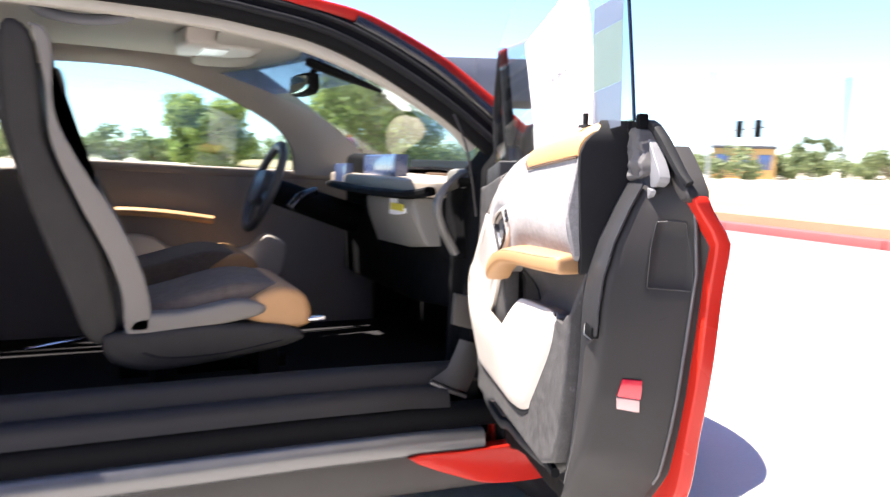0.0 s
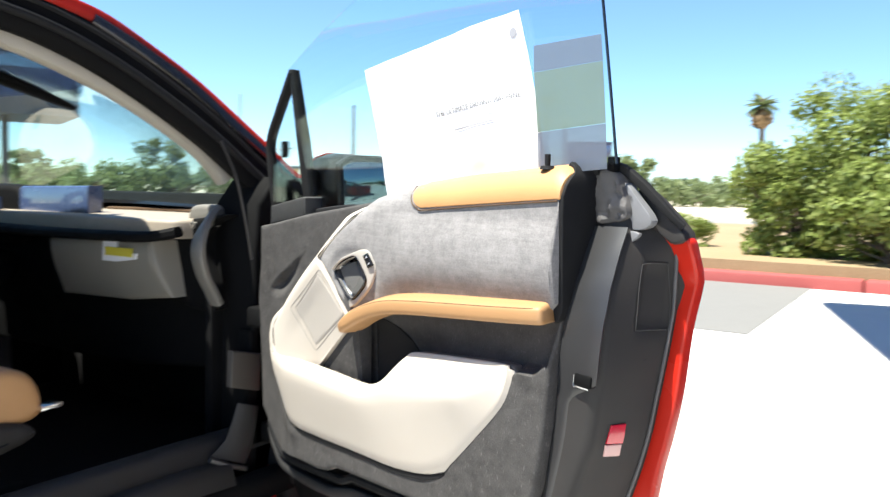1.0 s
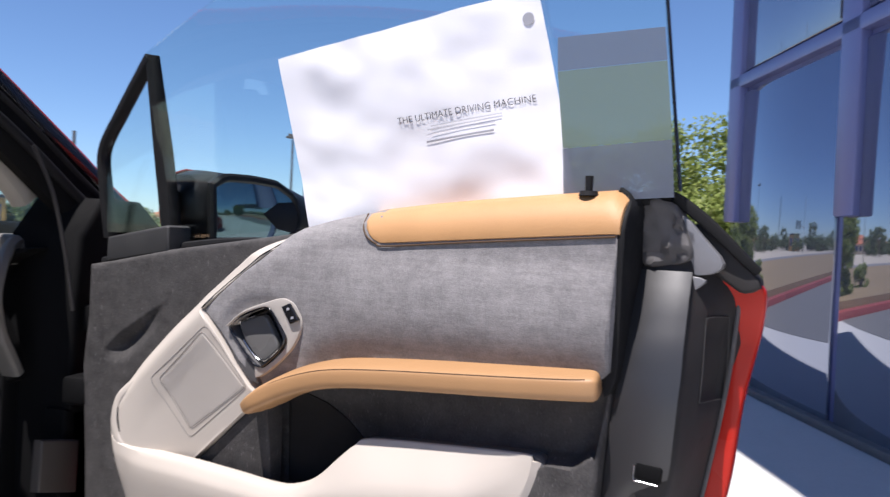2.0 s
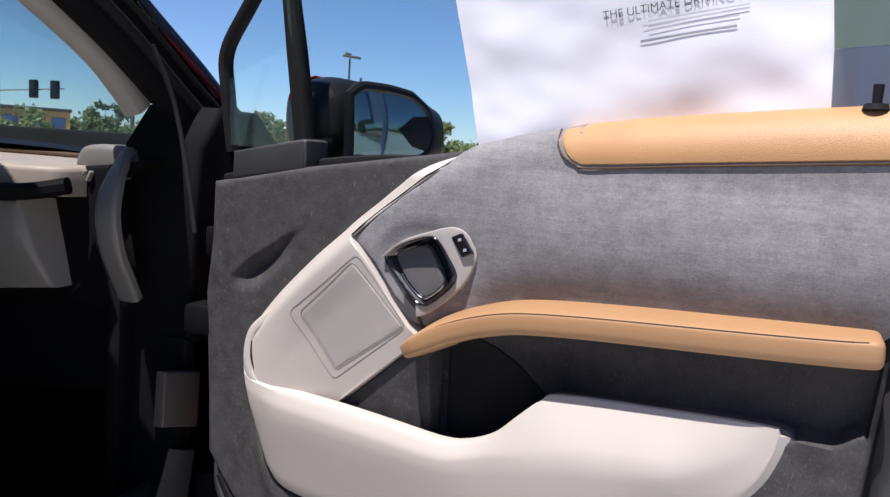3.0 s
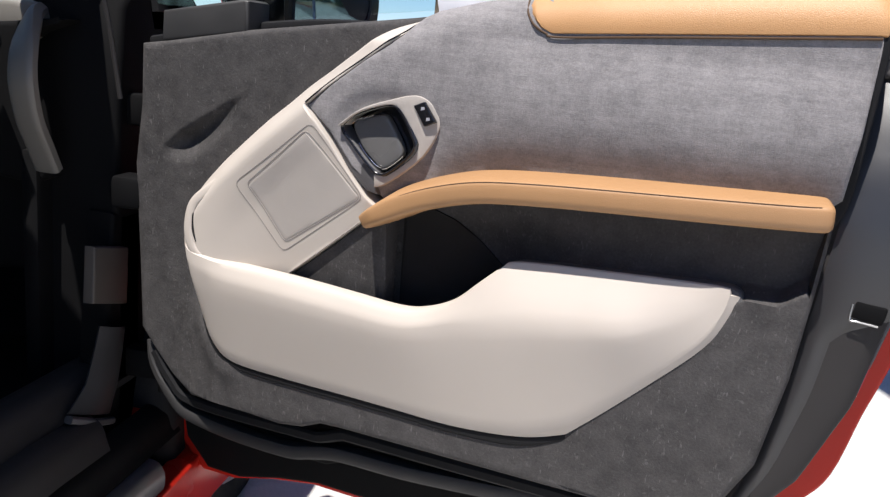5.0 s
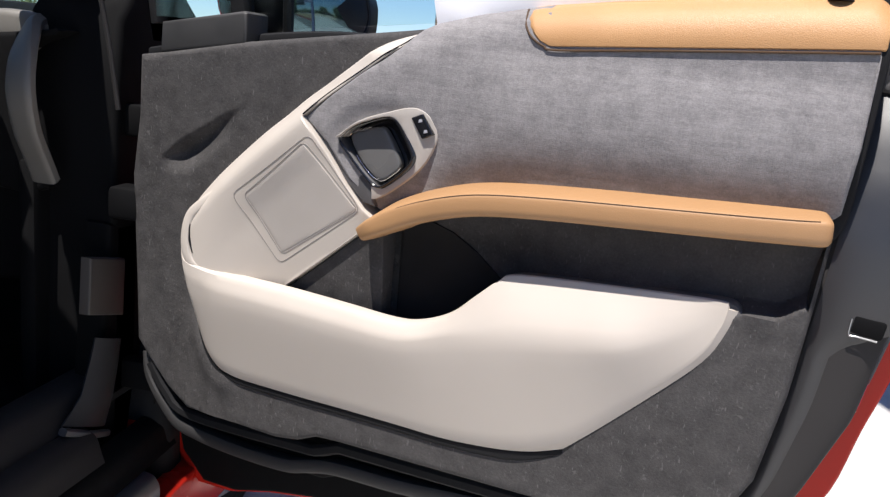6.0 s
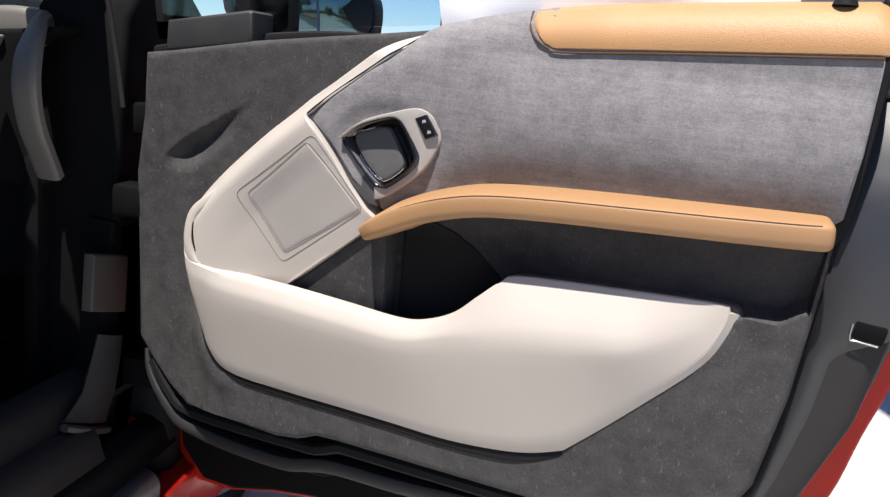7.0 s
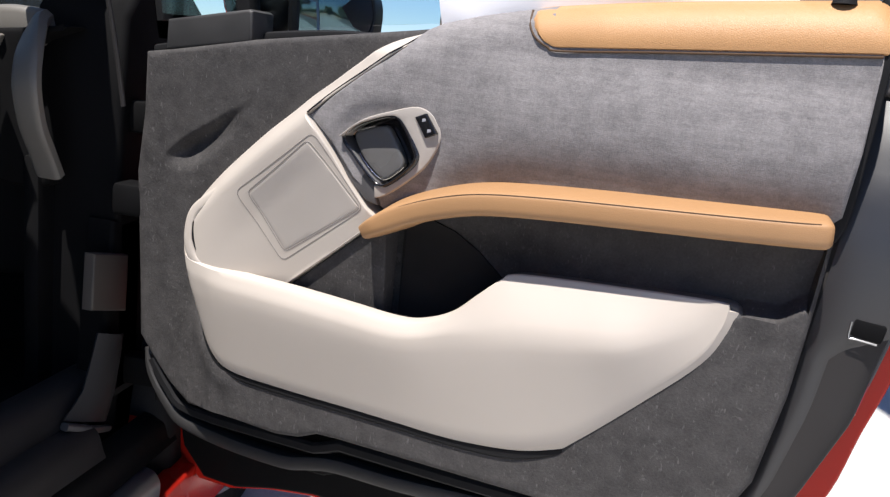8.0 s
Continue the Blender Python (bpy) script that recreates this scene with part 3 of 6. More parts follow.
part("lower_groove", sweep(D(spline([(0.022, 0.412, -0.012), (0.055, 0.372, -0.012), (0.106, 0.347, -0.012), (0.309, 0.358, -0.010), (0.345, 0.364, -0.008), (0.377, 0.378, -0.006), (0.40, 0.380, -0.006), (0.559, 0.389, -0.004), (0.80, 0.405, 0.0)], 4)), oval(0.009, 0.008, 8, 3), (0, 1, 0)), RUBBER, door)

# grey cloth panel
cloth = [(0.454, 0.9520), (0.472, 0.9605), (0.52, 0.974), (0.575, 0.985), (0.608, 0.991), (0.622, 0.968), (0.64, 0.955), (0.93, 0.972), (0.937, 0.966), (0.936, 0.877), (0.932, 0.812), (0.92, 0.80), (0.78, 0.79), (0.66, 0.784), (0.56, 0.768), (0.49, 0.744), (0.436, 0.715),
         (0.432, 0.722), (0.385, 0.765), (0.352, 0.806), (0.319, 0.8325), (0.351, 0.8605), (0.392, 0.8918), (0.4225, 0.9148), (0.4385, 0.928), (0.449, 0.943)]


def cloth_depth(u, z):
    top = float(np.interp(u, [0.43, 0.454, 0.472, 0.52, 0.575, 0.61, 0.64], [0.942, 0.953, 0.962, 0.975, 0.986, 0.993, 0.997]))
    w = float(np.interp(1 - (top - z) / 0.045, [-0.3, 0.2, 0.46, 0.66, 0.86, 1.0], [0.0, -0.001, -0.005, -0.011, -0.022, -0.036])) * (1 - step(u, 0.625, 0.64))
    w += 0.0165 * (1 - step(u, 0.36, 0.60)) * step(z, 0.70, 0.76)
    w += 0.015 * math.sin(math.pi * min(1, max(0, (z - 0.785) / 0.17))) ** 1.5 * step(u, 0.45, 0.62) * (1 - step(z, 0.91, 0.945))
    w += 0.0018 * step(z, 0.885, 0.935) * step(u, 0.62, 0.68)
    low = float(np.interp(u, [0.43, 0.49, 0.56, 0.66, 0.78, 0.92], [0.715, 0.744, 0.768, 0.784, 0.790, 0.80]))
    w -= (0.006 + 0.008 * (1 - step(u, 0.50, 0.66))) * (1 - step(z, low, low + 0.062)) ** 1.3
    q = ((u - 0.432) / 0.084) ** 2 + ((z - 0.803) / 0.066) ** 2
    return w - 0.006 * (1 - step(q, 0.40, 1.0))


cup = even(closed_curve([(0.370, 0.812), (0.388, 0.8275), (0.410, 0.8375), (0.4365, 0.8455), (0.450, 0.838), (0.467, 0.813), (0.4715, 0.801), (0.462, 0.786), (0.437, 0.7645), (0.425, 0.762), (0.409, 0.772), (0.384, 0.795)]), 60)
part("cloth_panel", punch(pillow(cloth, 0.027, -0.01, 0.003, cloth_depth, 0.011, fine=[(0.355, 0.485, 0.75, 0.86, 0.0045)]), [tuple(p) for p in inset(cup, -0.0005)], 0.0055), CLOTH, door, "grey melange cloth panel")


# tan leather cap over the top
CAP_PROFILE = [(-0.035, -0.20), (-0.032, 0.90), (-0.020, 1.0), (-0.004, 0.985), (0.012, 0.86), (0.024, 0.66), (0.030, 0.46), (0.0325, 0.3), (0.0335, 0.16), (0.033, 0.05), (0.029, 0.0), (0.012, 0.0)]


def cap_left(z):
    return float(np.interp(z, [0.941, 0.9425, 0.9455, 0.950, 0.957, 0.967, 0.98, 1.0], [0.632, 0.620, 0.609, 0.600, 0.5925, 0.586, 0.5815, 0.580]))


cap = []
for k in range(60):
    t = (k / 59) ** 1.3
    row = []
    for w, f in CAP_PROFILE:
        u = 0.60 + (0.938 - 0.60) * t
        for _ in range(4):
            zb = float(np.interp(u, [0.58, 0.62, 0.745, 0.938], [0.9415, 0.9425, 0.9515, 0.9655]))
            zt = float(np.interp(u, [0.566, 0.60, 0.68, 0.745, 0.84, 0.925, 0.938], [0.984, 0.991, 1.0, 1.006, 1.0135, 1.0195, 1.010]))
            z = zb + (zt - zb) * f
            u = cap_left(z) + (0.938 - cap_left(z)) * t
        low = 0.005 * (1 - step(u - cap_left(z), 0.0, 0.008)) + 0.003 * (1 - step(u, 0.60, 0.68)) + 0.0025
        row.append(door_place(u, z, w - low))
    cap.append(row)
for shrink, out in ((0.97, 0.0012), (0.85, 0.0018), (0.45, 0.002), (0.05, 0.002)):
    mid = sum((Vector(p) for p in cap[59]), Vector()) / len(CAP_PROFILE)
    cap.append([mid + (Vector(p) - mid) * shrink + Vector((out, 0, 0)) for p in cap[59]])
part("leather_cap", thick(sheet(cap), 0.003), LEATHER, door, "tan leather cap with grain")
seam = spline([(0.581, 0.983, 0.003), (0.5855, 0.967, 0.019), (0.592, 0.957, 0.025), (0.6, 0.950, 0.028), (0.612, 0.944, 0.028), (0.63, 0.941, 0.0295), (0.745, 0.9503, 0.0305), (0.935, 0.9643, 0.0305)], 6)
part("cap_piping", sweep(D(seam), oval(0.0013, 0.0013, 8), (0, 1, 0)), THREAD, door)

# armrest
arm = spline([(0.418, 0.700, 0.042), (0.44, 0.715, 0.044), (0.475, 0.735, 0.046), (0.52, 0.753, 0.046), (0.57, 0.766, 0.044), (0.64, 0.775, 0.042), (0.73, 0.7835, 0.04), (0.84, 0.793, 0.037), (0.895, 0.7975, 0.033), (0.915, 0.7992, 0.029)], 5)
arm = [Vector((p[0], p[1] + 0.003 - 0.0045 * step(p[0], 0.5, 0.9), p[2])) for p in arm]
sizes = [(0.026 * min(1, 0.72 + 3 * k / len(arm)), 0.0172 * min(1, 0.62 + 2.2 * k / len(arm))) for k in range(len(arm))]
end = arm[-1]
arm += [end + Vector((d, 0.09 * d, -0.23 * d)) for d in (0.003, 0.0055, 0.0075, 0.0088, 0.0094)]
sizes += [(0.0255, 0.0168), (0.0245, 0.0158), (0.0225, 0.0138), (0.018, 0.0105), (0.012, 0.006)]
sizes[0] = (0.013, 0.0075)
# a flat top that slopes to a sewn ridge, and an upright front with a rounded foot
arm_section = [(-1.0, 1.05), (-0.6, 1.06), (0.0, 0.90), (0.5, 0.74), (0.78, 0.63), (0.90, 0.55), (0.945, 0.48), (0.975, 0.43), (1.0, 0.30), (1.01, 0.0), (1.0, -0.40), (0.97, -0.66), (0.90, -0.83), (0.76, -0.94), (0.5, -1.0), (-1.0, -1.0)]
part("armrest", sweep(D(arm), arm_section, (0, 0, 1), sizes), LEATHER_SMOOTH, door, "long tan leather armrest")
seam = [(p[0], p[1] + 0.485 * s[1], p[2] + s[0] * 0.948) for p, s in zip(arm[2:-5], sizes[2:-5])]
part("armrest_stitching", sweep(D(seam), oval(0.0007, 0.0008, 6), (0, 0, 1)), THREAD, door, "dark sewn seam")

# cream band, pocket and plate
OUTER = [(0.452, 0.9480), (0.440, 0.9440), (0.416, 0.9325), (0.3814, 0.9052), (0.349, 0.8800), (0.3144, 0.8555), (0.2865, 0.8325), (0.2514, 0.8045), (0.216, 0.7730), (0.180, 0.7390), (0.149, 0.7050), (0.137, 0.685), (0.132, 0.655), (0.136, 0.63)]
plate = [tuple(p) for p in spline(OUTER, 4)] + [(0.15, 0.608), (0.228, 0.594), (0.282, 0.594), (0.429, 0.718), (0.409, 0.7305), (0.383, 0.7587), (0.356, 0.7935), (0.338, 0.814), (0.3175, 0.8345), (0.351, 0.8618), (0.392, 0.8930), (0.4225, 0.9160), (0.4375, 0.9285), (0.4475, 0.9420)]
def from_edge(u, z):
    """Distance from the band's long outer edge."""
    p, best = Vector((u, z)), 9.0
    line = OUTER[:11] + [(0.06, 0.60)]
    for a, b in zip(line, line[1:]):
        a, d = Vector(a), Vector(b) - Vector(a)
        best = min(best, (a + d * min(1.0, max(0.0, (p - a).dot(d) / d.length_squared)) - p).length)
    return best


def plate_depth(u, z):
    """Soft outer shoulder, flat ribbon, then the plate that sinks towards the pocket."""
    s = from_edge(u, z)
    w = -0.020 * (1 - step(s, -0.004, 0.027)) * (1 - 0.7 * step(z, 0.84, 0.90))
    w -= (0.002 + 0.12 * max(0.0, 0.825 - z)) * step(s, 0.012, 0.085) * step(u, 0.150, 0.30)
    return w - 0.011 * step(z, 0.84, 0.91) - 0.036 * step(z, 0.915, 0.956)


PLATE_FRONT = 0.052


def turned(p):
    return (0.768 * p[0] + 0.64 * p[1], 0.64 * p[0] - 0.768 * p[1])


def along_band(a, b, c):
    return door_place(0.768 * a + 0.64 * b, 0.64 * a - 0.768 * b, c)


part("speaker_plate", pillow([turned(p) for p in plate], PLATE_FRONT, 0.0, 0.0025, lambda a, b: plate_depth(0.768 * a + 0.64 * b, 0.64 * a - 0.768 * b), 0.006, place=along_band), CREAM, door, "cream plate and band round the pocket with an embossed square")
rim = spline([(0.218, 0.741, 0.024), (0.191, 0.719, 0.034), (0.161, 0.694, 0.0415), (0.1455, 0.676, 0.0445), (0.1405, 0.652, 0.0465), (0.1425, 0.629, 0.0470), (0.152, 0.611, 0.0455), (0.175, 0.600, 0.041), (0.20, 0.588, 0.036)], 6)
part("band", sweep(D(rim), oval(0.0085, 0.0085, 16, 3.0), (0, 1, 0)), CREAM, door, "cream rim of the pocket")
part("rim_slit", sweep(D([(u, z, PLATE_FRONT + plate_depth(u, z) - 0.0005) for u, z in spline([(0.1504, 0.6751), (0.1471, 0.6633), (0.1468, 0.6503), (0.1497, 0.6378), (0.1545, 0.6258)], 5)]), oval(1, 1, 8), (0, 1, 0), [(0.0004 + 0.0022 * math.sin(math.pi * k / 20), 0.002) for k in range(21)]), RUBBER, door, "dark slit behind the pocket's rim")
part("band_seam", sweep(D([(u, z, PLATE_FRONT + plate_depth(u, z) - 0.0005) for u, z in spline([(0.3185, 0.8362), (0.349, 0.8636), (0.39, 0.8945), (0.4205, 0.9172), (0.4355, 0.9295), (0.445, 0.9415)], 6)]), oval(0.0010, 0.0014, 6), (0, 1, 0)), RUBBER, door)
lip = spline([(0.1335, 0.652, 0.05), (0.138, 0.616, 0.054), (0.172, 0.606, 0.0545), (0.214, 0.603, 0.052), (0.309, 0.603, 0.051), (0.397, 0.601, 0.051), (0.472, 0.599, 0.051), (0.51, 0.606, 0.050), (0.546, 0.626, 0.05), (0.574, 0.654, 0.044), (0.597, 0.676, 0.036),
              (0.62, 0.687, 0.031), (0.744, 0.698, 0.030), (0.808, 0.7032, 0.031), (0.836, 0.7052, 0.033), (0.8475, 0.7050, 0.034)], 5)
crease = spline([(0.136, 0.632, 0.051), (0.1445, 0.586, 0.053), (0.174, 0.582, 0.0565), (0.21, 0.580, 0.059), (0.305, 0.581, 0.061), (0.397, 0.580, 0.061), (0.474, 0.580, 0.061), (0.515, 0.590, 0.06), (0.55, 0.603, 0.06), (0.59, 0.612, 0.06), (0.627, 0.622, 0.06),
                 (0.68, 0.631, 0.06), (0.754, 0.642, 0.058), (0.800, 0.654, 0.056), (0.830, 0.679, 0.046), (0.8475, 0.7035, 0.035)], 5)
foot = spline([(0.1405, 0.600, 0.047), (0.155, 0.519, 0.034), (0.176, 0.474, 0.030), (0.212, 0.455, 0.0295), (0.30, 0.454, 0.0295), (0.398, 0.457, 0.0295), (0.48, 0.459, 0.0295), (0.54, 0.460, 0.0295), (0.60, 0.464, 0.0295), (0.645, 0.471, 0.0295), (0.684, 0.485, 0.0295),
               (0.716, 0.505, 0.0295), (0.783, 0.574, 0.0295), (0.835, 0.634, 0.030), (0.854, 0.674, 0.030), (0.859, 0.698, 0.030)], 5)
LEDGE = ((-0.05, -0.021), (-0.006, -0.0195), (0.0022, -0.0185), (0.0042, -0.0160), (0.0040, -0.009), (0.0022, -0.0025))
rows = []
for k, (a, b, c) in enumerate(zip(lip, crease, foot)):
    up = Vector((a[0] - b[0], a[1] - b[1]))
    up = up.normalized() if up.length > 0.004 else Vector((0.3, 0.95))
    up = up.lerp(Vector((-0.08, 0.997)), step(a[0], 0.70, 0.80)).normalized()
    high = 1 - step(a[0], 0.50, 0.60)
    row = [door_place(a[0] + up.x * (d - 0.0032 * (1 - high) * (d > 0)), a[1] + up.y * (d - 0.0032 * (1 - high) * (d > 0)), a[2] + e * (0.3 + 0.7 * high)) for d, e in LEDGE]
    row.append(door_place(*a))
    # the face stops short of the foot and a bevel runs round its edge
    run = foot[min(k + 1, len(foot) - 1)] - foot[max(k - 1, 0)]
    side = Vector((-run[1], run[0])).normalized()
    right = step(c[0], 0.54, 0.72)
    c2 = Vector((c[0] + side.x * (0.002 + 0.0085 * right), c[1] + side.y * (0.002 + 0.0085 * right), c[2] + 0.004 + 0.001 * right))
    b = b.lerp(a.lerp(c2, 0.36), step(a[0], 0.72, 0.85))
    for j in range(1, 12):
        t = j / 11
        p = a.lerp(b, t / 0.36) if t < 0.36 else b.lerp(c2, (t - 0.36) / 0.64)
        w = p[2] + (0.0012 * math.sin(math.pi * t) - 0.0016 * math.exp(-((t - 0.36) / 0.06) ** 2)) * step((a - c2).length, 0.02, 0.10)
        row.append(door_place(p[0], p[1], w))
    row.append(door_place(c2[0] - side.x * 0.0012, c2[1] - side.y * 0.0012, c2[2] - 0.0008))
    inward = Vector((0.47 - c[0], 0.60 - c[1])).normalized() * 0.004
    row.append(door_place(c[0] - inward.x * 0.3, c[1] - inward.y * 0.3, c[2] - 0.003))
    row.append(door_place(c[0] - inward.x * 0.2, c[1] - inward.y * 0.2, c[2] - 0.008))
    row.append(door_place(c[0], c[1], 0.004))
    rows.append(row)
mid = sum((Vector(p) for p in rows[-1]), Vector()) / len(rows[-1])
rows.append([mid + (Vector(p) - mid) * 0.02 for p in rows[-1]])
part("pocket", sheet(rows), CREAM, door, "cream plastic map pocket with a stepped rim and bevelled edge", angle=32)
part("pocket_gap", sweep(D([(p[0] - 0.003 * step(p[0], 0.66, 0.72), p[1] - 0.0035, 0.0235) for p in foot[5:]]), oval(0.0085, 0.0075, 8, 3), (0, 1, 0), [1.0 - 0.6 * step(p[0], 0.62, 0.74) for p in foot[5:]]), RUBBER, door)
liner = spline([(0.585, 0.660, 0.018), (0.608, 0.679, 0.0165), (0.65, 0.6862, 0.0155), (0.744, 0.6945, 0.0155), (0.815, 0.7005, 0.0155), (0.848, 0.7020, 0.0165), (0.8575, 0.6965, 0.018), (0.860, 0.688, 0.019)], 5)
part("pocket_liner", sweep(D(liner), oval(0.0048, 0.0105, 12, 3), (0, 1, 0)), DARK_PLASTIC, door, "dark grey inner rim of the pocket")
for name, quad, rr in (("plate_groove", [(0.331, 0.813), (0.407, 0.728), (0.283, 0.6325), (0.215, 0.718)], 0.0007), ("plate_groove", [(0.324, 0.803), (0.4035, 0.728), (0.2865, 0.646), (0.2325, 0.720)], 0.0007)):
    loop = even([tuple(p) for p in quad], 72)
    soft = [(loop[i - 1] + loop[i] + loop[(i + 1) % 72]) / 3 for i in range(72)]
    part(name, sweep([door_place(p.x, p.y, PLATE_FRONT + plate_depth(p.x, p.y)) for p in soft], oval(rr, rr * 0.9, 6), (0, 1, 0), closed=True), GROOVE_GREY, door)
inner = even([(0.3237, 0.799), (0.4005, 0.7278), (0.2870, 0.650), (0.2362, 0.7193)], 48)
part("plate_field", pillow([turned(p) for p in inner], PLATE_FRONT + 0.0006, 0.02, 0.0005, lambda a, b: plate_depth(0.768 * a + 0.64 * b, 0.64 * a - 0.768 * b), 0.008, place=along_band), FROSTED_SHADED_CREAM, door)
part("pocket_wall", pillow([(0.22, 0.585), (0.282, 0.5925), (0.4285, 0.716), (0.436, 0.722), (0.437, 0.66), (0.438, 0.585)], 0.046, -0.005, 0.003, lambda a, b: -0.002 - 0.12 * max(0.0, 0.825 - b), 0.012), FIBRE, door)

# dark sheet laid over the fibre trim as the recess's shade
part("pocket_shade_sheet", pillow([(0.439, 0.585), (0.439, 0.712), (0.455, 0.722), (0.48, 0.722), (0.51, 0.712), (0.545, 0.69), (0.585, 0.66), (0.62, 0.63), (0.62, 0.585)], 0.003, -0.024, 0.001, base_depth, 0.011), POCKET_SHADE, door, "dark sheet inside the pocket standing for its deep shade")

# handle in its bezel, and the lock switch
crescent = [tuple(p) for p in spline([(0.367, 0.8135), (0.387, 0.8305), (0.408, 0.8425), (0.436, 0.8525), (0.456, 0.859), (0.472, 0.8605), (0.488, 0.853), (0.4995, 0.834), (0.496, 0.817), (0.480, 0.789), (0.449, 0.7605), (0.430, 0.747), (0.420, 0.744)], 3)]
crescent += [tuple(p) for p in spline([(0.419, 0.760), (0.428, 0.7612), (0.439, 0.7645), (0.464, 0.786), (0.4730, 0.801), (0.4690, 0.813), (0.4515, 0.839), (0.4375, 0.8468), (0.410, 0.8392), (0.388, 0.829), (0.371, 0.814)], 3)]
HANDLE_W = 0.036


def bezel_depth(u, z):
    return -0.10 * (u - 0.44) + 0.05 * (z - 0.80)


# cream surround; its darker tone is shade put into the colour
part("handle_bezel", pillow(crescent, HANDLE_W + 0.003, 0.02, 0.0012, bezel_depth, 0.012), FROSTED_SHADED_CREAM, door, "satin cream-grey handle surround with shade in its colour")
part("handle_recess", pillow([(0.352, 0.800), (0.366, 0.8135), (0.386, 0.795), (0.410, 0.773), (0.424, 0.763), (0.421, 0.746), (0.424, 0.735), (0.408, 0.738), (0.376, 0.764)], HANDLE_W, 0.01, 0.002), DARK_PLASTIC, door, "dark grey plastic beside the finger cup")
part("handle_cup", rings([(inset(cup, -0.0005), HANDLE_W + 0.003), (inset(cup, 0.003), HANDLE_W + 0.0015), (inset(cup, 0.006), HANDLE_W - 0.008), (inset(cup, 0.009), HANDLE_W - 0.022)]), GLOSS_BLACK, door, "black finger cup")
flap = even(closed_curve([(0.381, 0.817), (0.398, 0.826), (0.419, 0.8325), (0.431, 0.822), (0.4495, 0.792), (0.441, 0.778), (0.427, 0.7685), (0.412, 0.7755), (0.393, 0.794)], 4), 40)
FLAP_GREY = surface("flap_grey", (0.11, 0.107, 0.104), 0.28, vary=0.08)
part("handle_flap", pillow(flap, HANDLE_W - 0.003, HANDLE_W - 0.02, 0.003, lambda u, z: -0.008 * step((u - 0.42) * 0.8 + (z - 0.8) * 0.6, -0.03, 0.03), 0.012), FLAP_GREY, door, "grey pull handle")
for lo, hi in ((0, 7), (20, 36)):
    part("handle_trim", sweep([door_place(p.x, p.y, HANDLE_W - 0.003 - 0.008 * step((p.x - 0.42) * 0.8 + (p.y - 0.8) * 0.6, -0.03, 0.03)) for p in [inset(flap, 0.001)[i] for i in range(lo, hi)]], oval(0.0009, 0.0011, 8), (0, 1, 0)), CHROME, door, "chrome edge of the handle")
ring_path = [door_place(p.x, p.y, HANDLE_W + 0.0035) for p in inset(cup, 0.0005)]
part("cup_ring", sweep(ring_path, oval(0.0016, 0.0016, 8), (0, 1, 0), closed=True), GLOSS_BLACK, door)
switch = part("lock_switch", pillow(even([(0.4655, 0.849), (0.480, 0.8555), (0.4965, 0.833), (0.482, 0.826)], 32), HANDLE_W + 0.0045, 0.03, 0.0015), GLOSS_BLACK, door, "black lock switch")
for a, b in ((0.4785, 0.8465), (0.4865, 0.8350)):
    part("switch_mark", pillow([(a - 0.0025, b - 0.002), (a + 0.0025, b - 0.0005), (a + 0.0018, b + 0.0025), (a - 0.0022, b + 0.002)], HANDLE_W + 0.0051, 0.04, 0.0002), GREY_INK, door)

# sail triangle, belt and window
part("sail_foot", pillow([(0.030, 0.888), (0.032, 0.932), (0.176, 0.956), (0.182, 0.953), (0.182, 0.912)], -0.004, -0.05, 0.005), SAIL_GREY, door, "dark sail panel under the corner window")
part("sail_frame", joined(sweep(D(spline([(-0.012, 0.93, -0.045), (-0.024, 1.02, -0.04), (-0.026, 1.085, -0.037), (0.03, 1.15, -0.028), (0.11, 1.236, -0.018)], 6)), oval(0.0085, 0.012, 10, 3), (0, 1, 0)),
                          sweep(D([(0.147, 0.93, -0.045), (0.131, 1.08, -0.032), (0.112, 1.237, -0.018)]), oval(0.016, 0.014, 10, 3), (0, 1, 0), [1.0, 0.95, 0.7])), RUBBER, door, "black corner window frame")
part("sail_glass", pillow([(-0.018, 0.94), (-0.022, 1.08), (0.03, 1.145), (0.105, 1.22), (0.14, 0.94)], -0.034, -0.038, 0), GLASS, door).visible_shadow = False
belt = spline([(-0.02, 0.885, -0.045), (0.15, 0.915, -0.042), (0.30, 0.932, -0.046), (0.45, 0.935, -0.056), (0.6, 0.955, -0.058), (0.8, 0.985, -0.058), (0.95, 1.012, -0.055)], 6)
part("belt_seal", sweep(D(belt), oval(0.010, 0.012, 10, 3), (0, 1, 0)), RUBBER, door)
pane_rows = []
for k in range(13):
    t = k / 12
    lo_u, hi_u = 0.150 + (0.985 - 0.150) * t, 0.112 + (0.945 - 0.112) * t
    lo_z, hi_z = 0.93 + 0.09 * t, 1.238 + 0.20 * (1 - (1 - t) ** 2.2)
    pane_rows.append([door_place(lo_u + (hi_u - lo_u) * s / 6, lo_z + (hi_z - lo_z) * s / 6, -0.038 + 0.012 * (s / 6) ** 1.4 + 0.02 * (s / 6)) for s in range(7)])
pane = part("window_pane", thick(sheet(pane_rows), 0.004), GLASS, door, "frameless side window raised in the door")
pane.visible_shadow = False
part("pane_edge", sweep([p + Vector((0.002, 0, 0)) for p in pane_rows[-1]], oval(0.002, 0.003, 6), (0, 1, 0)), GLOSS_BLACK, door)
